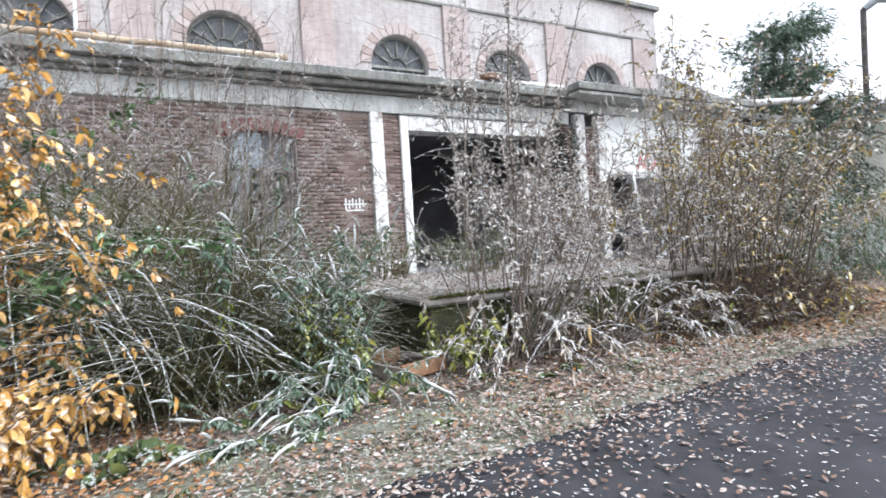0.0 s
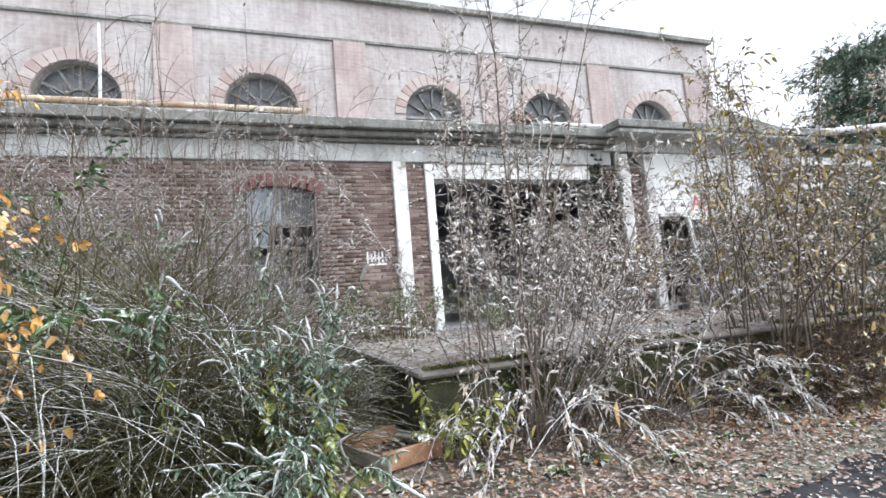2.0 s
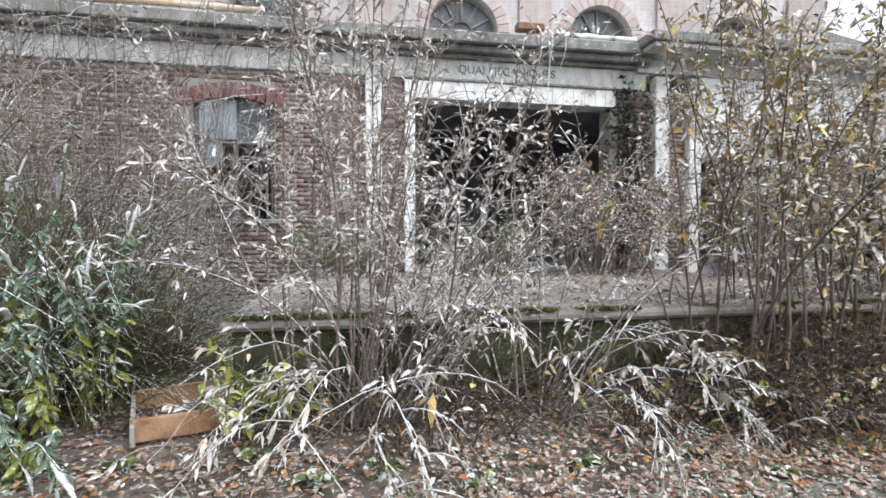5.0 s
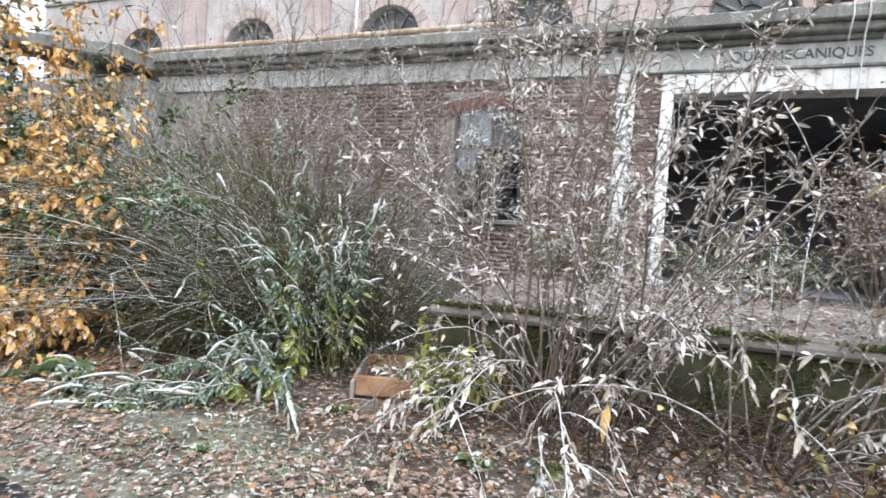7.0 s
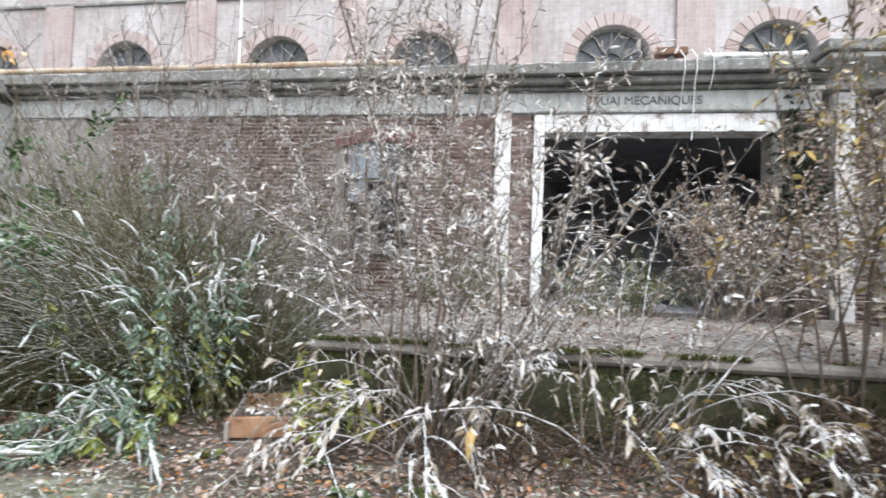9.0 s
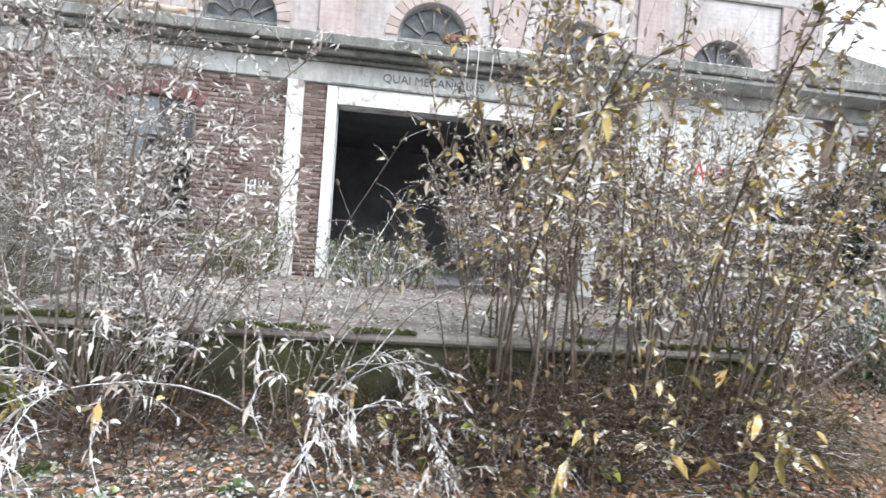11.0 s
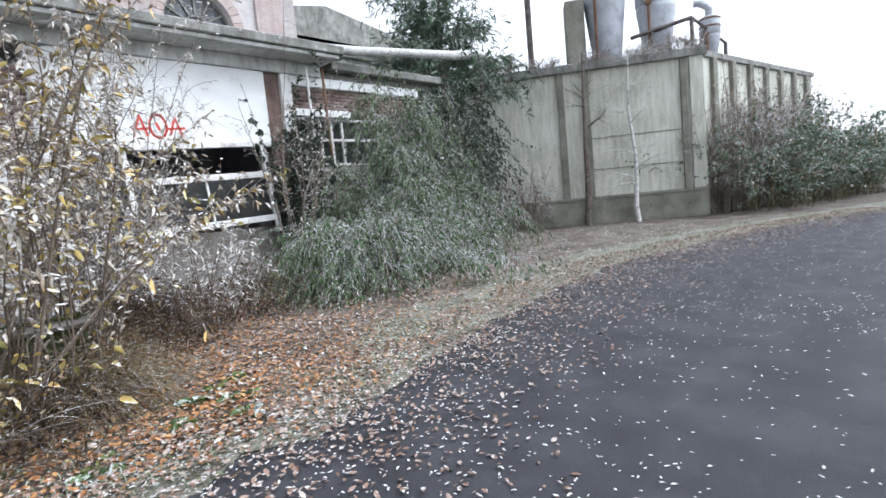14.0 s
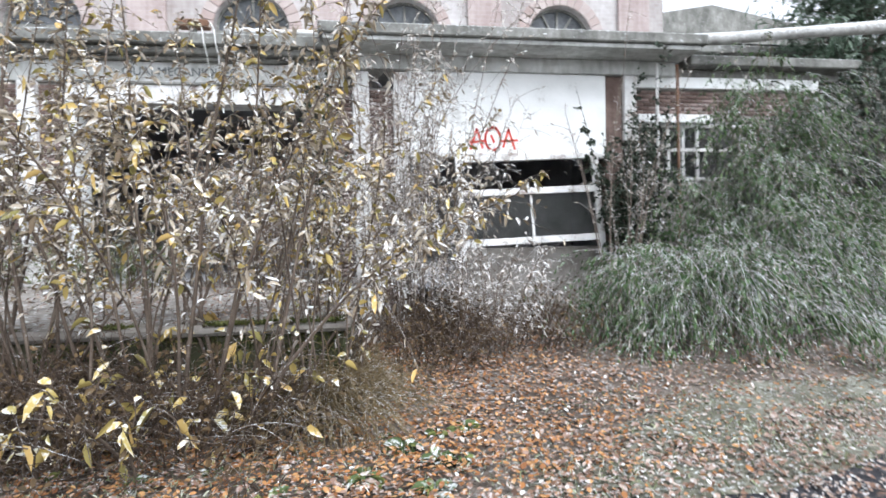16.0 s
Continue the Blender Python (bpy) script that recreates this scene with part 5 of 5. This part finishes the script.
for k, (sx, dp, h, lab) in enumerate(((0.9, -0.6, 2.6, "bare shrub with dry leaves against the shed wall"), (-0.6, -0.9, 3.4, "bare grey shrub in the corner of the shed"), (7.6, 0.3, 4.6, "bare climbing stems hanging over the shed's corner"), (8.3, 2.0, 4.4, "dry climbing stems on the shed's flank"))):
    p = on_shed(sx, dp, 0)
    shrub("bare_shrub", lab, tuple(p), 95 + k, 60, h, 0.2, 700, 700, (0.08, 0.4), M_TWIG, M_LEAF_BROWN, base_r=0.5, gravity=0.15, stem_r=0.014, twig_len=0.6)
for k, (x, y, h) in enumerate(((24.6, -5.6, 4.6), (27.0, -6.2, 4.9), (30.0, -7.0, 4.2), (33, -8.5, 3.2), (37, -11, 2.2), (42, -14, 2.4), (48, -17, 2.8), (36, -5, 3.6), (46, -9, 4.2))):
    shrub("hedge_bush", "olive-brown overgrown bush along the lane" if k < 3 else "grey-green bush fading in fog along the lane", (x, y, 0), 110 + k, 110, h, 0.5, 1500, 9000, (0.11 + 0.01 * k, 0.4), M_TWIG_OLIVE, M_LEAF_FROST_GREEN, base_r=1.6, gravity=0.3, stem_r=0.012, twig_len=0.7, twig_r=0.006, second=(2500 if k < 3 else 0, M_LEAF_BROWN, (0.1, 0.35)))
for k, (sx, dp, h) in enumerate(((0.3, 0.15, 0.9), (1.8, 0.2, 0.6), (3.6, 0.1, 0.5), (5.2, 0.15, 0.6), (6.3, 0.2, 0.9))):
    shrub("roof_growth", "dry frosted growth hanging over the shed's parapet", tuple(on_shed(sx, dp, WZ + 0.12)), 150 + k, 40, h, 0.8, 420, 300, (0.06, 0.4), M_TWIG, M_LEAF_BROWN, base_r=0.45, gravity=0.5, stem_r=0.009, twig_len=0.45, twig_r=0.006, group="parapet growth")
for k, sx in enumerate((1.4, 3.2, 5.2, 7.6)):
    p = SIDE @ Vector((sx, -0.55, 0))
    shrub("bare_shrub", "bare climbing stems hiding the shed's flank", tuple(p), 101 + k, 130, 5.2, 0.16, 1500, 1600, (0.09, 0.4), M_TWIG, M_LEAF_BROWN, base_r=0.75, gravity=0.2, stem_r=0.016, twig_len=0.9, twig_r=0.007, twig_gravity=0.7)
for k, (x, y, h) in enumerate(((62, -26, 9), (70, -18, 10), (58, -34, 8), (75, -38, 11), (66, -48, 10), (52, -52, 9), (-42, -22, 9), (-50, -8, 10), (-38, 6, 9))):
    tree("far_tree", "distant tree greyed by fog", (x, y, 0), 130 + k, h, 0.25, 40, 3.6, 0.15, 500, 5000, (0.4, 0.5), M_BARK, M_LEAF_GREEN, 0.5, 0.1, 1.4)
# ---- fallen leaves ----
def ground_z(x, y):
    e = road_edge(x)
    if y < e - 0.1:
        return 0.032
    near = -20 < x < 30 and -8 < y < 6
    z = 0.05 * noise.noise((x * 0.6, y * 0.6, 3)) + 0.02 * noise.noise((x * 2, y * 2, 8)) if near else 0.0
    z = z * min(1.0, max(0.0, (y - e) / 1.2)) + 0.01
    return max(z, 0.05 - 0.05 * max(0.0, y - e - 0.4)) if y < e + 1.2 else z


def litter(name, label, seed, pts, size, ratio, material, lift=0.012, tilt=0.25):
    rng = np.random.default_rng(seed)
    n = len(pts)
    a = rng.random(n) * 2 * np.pi
    w = np.stack([np.cos(a), np.sin(a), rng.normal(size=n) * tilt], 1)
    L = size * (0.5 + 0.8 * rng.random(n))
    up = np.array([0, 0, 1.0])
    side = np.cross(w, up + rng.normal(size=(n, 3)) * tilt)
    side /= np.linalg.norm(side, axis=1, keepdims=True)
    w /= np.linalg.norm(w, axis=1, keepdims=True)
    W = (L * ratio)[:, None]
    L = L[:, None]
    p = pts + np.array([0, 0, 1.0]) * (lift + 0.012 * rng.random(n))[:, None]
    curl = np.array([0, 0, 1.0]) * L * 0.14 * rng.random((n, 1))
    v = np.stack([p, p + w * L * 0.35 + side * W * 0.5 + curl, p + w * L * 0.72 + side * W * 0.42 + curl, p + w * L + curl * 0.6, p + w * L * 0.72 - side * W * 0.42 + curl, p + w * L * 0.35 - side * W * 0.5 + curl], 1).reshape(-1, 3)
    i = np.arange(n)[:, None] * 6
    q = np.concatenate([i + np.array([[0, 1, 2, 3]]), i + np.array([[0, 3, 4, 5]])], 1).reshape(-1, 4)
    return tagged(fast_mesh(name, v, q, material), label, "fallen leaves", kind="stuff")


def scatter(seed, count, x0, x1, y0, y1, keep, z=None):
    rng = np.random.default_rng(seed)
    xy = np.stack([x0 + (x1 - x0) * rng.random(count), y0 + (y1 - y0) * rng.random(count)], 1)
    pick = rng.random(count)
    out = [(x, y, ground_z(x, y) if z is None else z) for (x, y), r in zip(xy, pick) if r < keep(x, y)]
    return np.array(out)


def mould(x, y):
    d = y - road_edge(x)
    if d < -0.15 or (-2.1 < x < 4.6 and y > -4.9):
        return 0.0
    thin = 0.22 if x < -2.2 and d < 1.0 else 1.0 - 0.55 * math.exp(-((x - 4.0) / 1.8) ** 2)
    return min(1.0, (d + 0.35) / (0.5 if x < 6 else 1.4)) * (1.0 if x < 7 else 0.6) * thin


def russet(x, y):
    d = y - road_edge(x)
    w = 1.6 * math.exp(-((x - 3.9) / 2.2) ** 2) + (0.8 if x < -4.2 else 0.0) + 0.12
    return 0.0 if d < -0.1 or (-2.1 < x < 4.6 and y > -4.9) else min(1.0, w) * min(1.0, d + 0.25)


def on_road(x, y):
    d = road_edge(x) - y
    return 0.0 if d < -0.3 else (0.19 + 1.3 * math.exp(-max(d, 0) / 0.75)) * (0.4 + 0.9 * max(0.0, 0.5 + noise.noise((x * 0.8, y * 0.8, 1))))


litter("leaf_litter", "thick brown and grey fallen leaves on the mould", 1, scatter(1, 40000, -9, 13, -7.2, -0.8, mould), 0.055, 0.55, M_LITTER)
litter("leaf_litter", "rust-red fallen leaves near the dock's end", 2, scatter(2, 70000, -8, 10, -7.0, -1.5, russet), 0.043, 0.6, M_LITTER_RED)
litter("leaf_litter", "frosted leaves lying on the asphalt lane", 3, scatter(3, 42000, -9, 24, -13.5, -5.2, on_road), 0.032, 0.36, M_LITTER_WHITE, lift=0.004, tilt=0.12)
litter("leaf_litter", "brown leaf scraps thinning out over the lane's edge", 9, scatter(9, 120000, -9, 22, -9.5, -5.0, lambda x, y: (lambda d: 0.0 if d < -0.5 or d > 1.8 else math.exp(-max(d, 0.0) / 0.6))(road_edge(x) + 0.45 * noise.noise((x * 1.2, 3, 3)) - y)), 0.045, 0.5, M_LITTER, lift=0.006)
litter("leaf_litter", "frosted leaves scattered on the dock deck", 4, scatter(4, 10000, -2.0, 4.5, -4.85, -0.2, lambda x, y: 0.45 + 0.5 * noise.noise((x * 0.9, y * 0.9, 4)), 0.752), 0.055, 0.5, M_LITTER, lift=0.002)
litter("leaf_litter", "pale frosted leaves on the dock deck", 5, scatter(5, 2400, -2.0, 4.5, -4.85, -0.2, lambda x, y: 0.4 + 0.5 * noise.noise((x * 0.7, y * 0.7, 9)), 0.752), 0.05, 0.45, M_LITTER_WHITE, lift=0.002)
litter("leaf_litter", "pale frosted leaves among the brown ones", 6, scatter(6, 7500, -9, 20, -7.3, -1.0, lambda x, y: 0.0 if (-2.1 < x < 4.6 and y > -4.9) or y < road_edge(x) - 0.1 else (0.2 if 0.8 < x < 5.5 and y > -6.6 else 0.6)), 0.045, 0.5, M_LITTER_WHITE)


def blades(name, label, seed, pts, length, width, material):
    rng = np.random.default_rng(seed)
    n = len(pts)
    w = rng.normal(size=(n, 3)) * 0.6 + np.array([0, 0, 0.8])
    w[:, 2] = np.abs(w[:, 2])
    w /= np.linalg.norm(w, axis=1, keepdims=True)
    L = length * (0.4 + rng.random(n))[:, None]
    sd = np.cross(w, rng.normal(size=(n, 3)))
    sd *= width / (np.linalg.norm(sd, axis=1, keepdims=True) + 1e-9)
    v = np.stack([pts - sd, pts + sd, pts + w * L * 0.6 + sd * 0.7, pts + w * L + np.array([0, 0, -0.25]) * L, ], 1).reshape(-1, 3)
    q = np.arange(n * 4).reshape(-1, 4)
    return tagged(fast_mesh(name, v, q, material), label, "grass", kind="stuff")


M_GRASS = mk("frosted_grass", [(0.1, (0.14, 0.17, 0.08)), (0.5, (0.26, 0.29, 0.17)), (0.9, (0.42, 0.42, 0.32))], 6, 60, frost=0.22, frost_up=0.2, **FR)
def verge_keep(x, y):
    d = y - road_edge(x)
    far = 2.0 if x > 6 else 1.5
    return 0.0 if d < -0.25 or d > far else max(0.0, (1 - abs(d - 0.4) / (far - 0.4))) * (0.25 + 1.2 * max(0.0, 0.35 + noise.noise((x * 1.3, y * 1.3, 6))))
litter("leaf_litter", "tiny pale leaf scraps on the asphalt", 8, scatter(8, 36000, -9, 24, -13.5, -5.2, on_road), 0.02, 0.5, M_LITTER_WHITE, lift=0.004, tilt=0.12)
blades("grass", "short frosted grass along the lane's edge", 7, scatter(7, 170000, -9, 22, -9.5, -4.0, verge_keep), 0.05, 0.004, M_GRASS)

M_MOSS_TUFT = mk("moss_tuft", [(0.1, (0.04, 0.05, 0.015)), (0.5, (0.085, 0.1, 0.03)), (0.9, (0.17, 0.17, 0.06))], 5, 60, frost=0.03, frost_up=0.2, **FR)
mr = np.random.default_rng(77)
edge = np.stack([mr.uniform(-2.0, 4.5, 9000), -4.885 + 0.1 * mr.random(9000) ** 2, 0.745 + 0.008 * mr.random(9000)], 1)
face = np.stack([mr.uniform(-1.98, 4.5, 14000), np.full(14000, -4.803), mr.uniform(0.1, 0.66, 14000)], 1)
pick = lambda p, f: p[[noise.noise((x * f, y * f, z * f * 1.5)) + 0.12 > 0 for x, y, z in p]]
blades("moss", "moss and short frosted growth along the dock's edge", 78, pick(edge, 1.7), 0.045, 0.006, M_MOSS_TUFT)
blades("moss", "moss cushions on the dock's damp front", 79, pick(face, 2.3), 0.04, 0.007, M_MOSS_TUFT)

# small weeds
def weed(place, seed, r):
    rng = np.random.default_rng(seed)
    ob = thing("ground_weed", "small frosted green weed among fallen leaves", "weed", place, "ground weeds")
    n = 26
    a = rng.random(n) * 2 * np.pi
    w = np.stack([np.cos(a), np.sin(a), 0.3 + 0.7 * rng.random(n)], 1)
    base = np.stack([np.cos(a), np.sin(a), np.zeros(n)], 1) * (r * 0.3 * rng.random(n))[:, None]
    L = r * (0.5 + 0.6 * rng.random(n))
    v, q = leaf_mesh(base, w, L, L * 0.55, rng, 0.5)
    fast_mesh("foliage", v, q, M_LEAF_GREEN, ob, kind="stuff")
wr = random.Random(5)
for k in range(46):
    x = wr.uniform(-4.5, 5.5)
    y = road_edge(x) + wr.uniform(0.3, 1.5)
    weed((x, y, ground_z(x, y)), 500 + k, wr.uniform(0.07, 0.15))
for k in range(14):
    x = wr.uniform(-6.8, -4.4)
    y = wr.uniform(-6.3, -5.6)
    weed((x, y, ground_z(x, y)), 560 + k, wr.uniform(0.12, 0.2))

# ---- bricks of the facade and the pier ----
BL, BH, J = 0.21, 0.063, 0.011
def brick_mesh(w):
    bm = add_box(bmesh.new(), (0, 0, 0), (w, 0.03, BH), 0.004)
    me = bpy.data.meshes.new("brick")
    bm.to_mesh(me)
    bm.free()
    me.materials.append(M_BRICK)
    return me
BRICK_FULL, BRICK_HALF = brick_mesh(BL), brick_mesh(BL / 2 - J / 2)
far_bricks, parts_left = bmesh.new(), 300
br = random.Random(8)
def brick_rows(x0, x1, z0, z1, holes, owner, single):
    """Running bond between x0 and x1; whole bricks become parts while single allows, the rest is joined."""
    global parts_left
    row, z = 0, z0
    rest = []
    while z + BH <= z1:
        x = x0 + (0 if row % 2 == 0 else -(BL + J) / 2)
        while x < x1 - 0.03:
            a, b = max(x, x0), min(x + BL, x1)
            x += BL + J
            if b - a < 0.04 or any(a < hx1 and b > hx0 and z < hz1 and z + BH > hz0 for hx0, hx1, hz0, hz1 in holes):
                continue
            push = br.uniform(-0.004, 0.002)
            full = abs(b - a - BL) < 0.002
            half = abs(b - a - (BL - J) / 2) < 0.006
            if (full or half) and parts_left > 0 and single(a, z):
                ob = new("brick", BRICK_FULL if full else BRICK_HALF)
                ob.location, ob.parent = (a, push, z), owner
                parts_left -= 1
            else:
                rest.append((a, b, push, z))
        z += BH + J
        row += 1
    return rest
rest = brick_rows(-2.28, -0.84, 0.76, ZB - 0.01, [], wall, lambda a, z: a > -1.6 and z > 1.0)
rest += brick_rows(-0.555, -0.18, 0.76, ZB - 0.01, [], wall, lambda a, z: z > 1.4)
rest += brick_rows(-8.2, -2.28, 0.4, ZB - 0.01, [(-3.58, -2.26, 1.54, 3.86)], wall, lambda a, z: False)
rest += brick_rows(3.76, 4.44, 0.76, ZB - 0.01, [], wall, lambda a, z: False)
rest += brick_rows(4.74, 5.14, 0.1, ZB - 0.01, [], wall, lambda a, z: False)
vs, qs = [], []
for a, b, push, z in rest:
    o = len(vs)
    vs += [(a, push, z), (b, push, z), (b, push, z + BH), (a, push, z + BH), (a, 0.03, z), (b, 0.03, z), (b, 0.03, z + BH), (a, 0.03, z + BH)]
    qs += [(o, o + 1, o + 2, o + 3), (o, o + 4, o + 5, o + 1), (o + 3, o + 2, o + 6, o + 7), (o, o + 3, o + 7, o + 4), (o + 1, o + 5, o + 6, o + 2)]
fast_mesh("brickwork", vs, qs, M_BRICKS, wall, "weathered dark red bricks", kind="stuff")
rest = brick_rows(9.66, 13.4, 3.68, 4.15, [], bay, lambda a, z: False)
vs, qs = [], []
for a, b, push, z in rest:
    o = len(vs)
    vs += [(a, push + 0.045, z), (b, push + 0.045, z), (b, push + 0.045, z + BH), (a, push + 0.045, z + BH), (a, 0.08, z), (b, 0.08, z), (b, 0.08, z + BH), (a, 0.08, z + BH)]
    qs += [(o, o + 1, o + 2, o + 3), (o, o + 4, o + 5, o + 1), (o + 3, o + 2, o + 6, o + 7), (o, o + 3, o + 7, o + 4), (o + 1, o + 5, o + 6, o + 2)]
fast_mesh("brickwork", vs, qs, M_BRICKS, bay, "strip of brown bricks", kind="stuff")
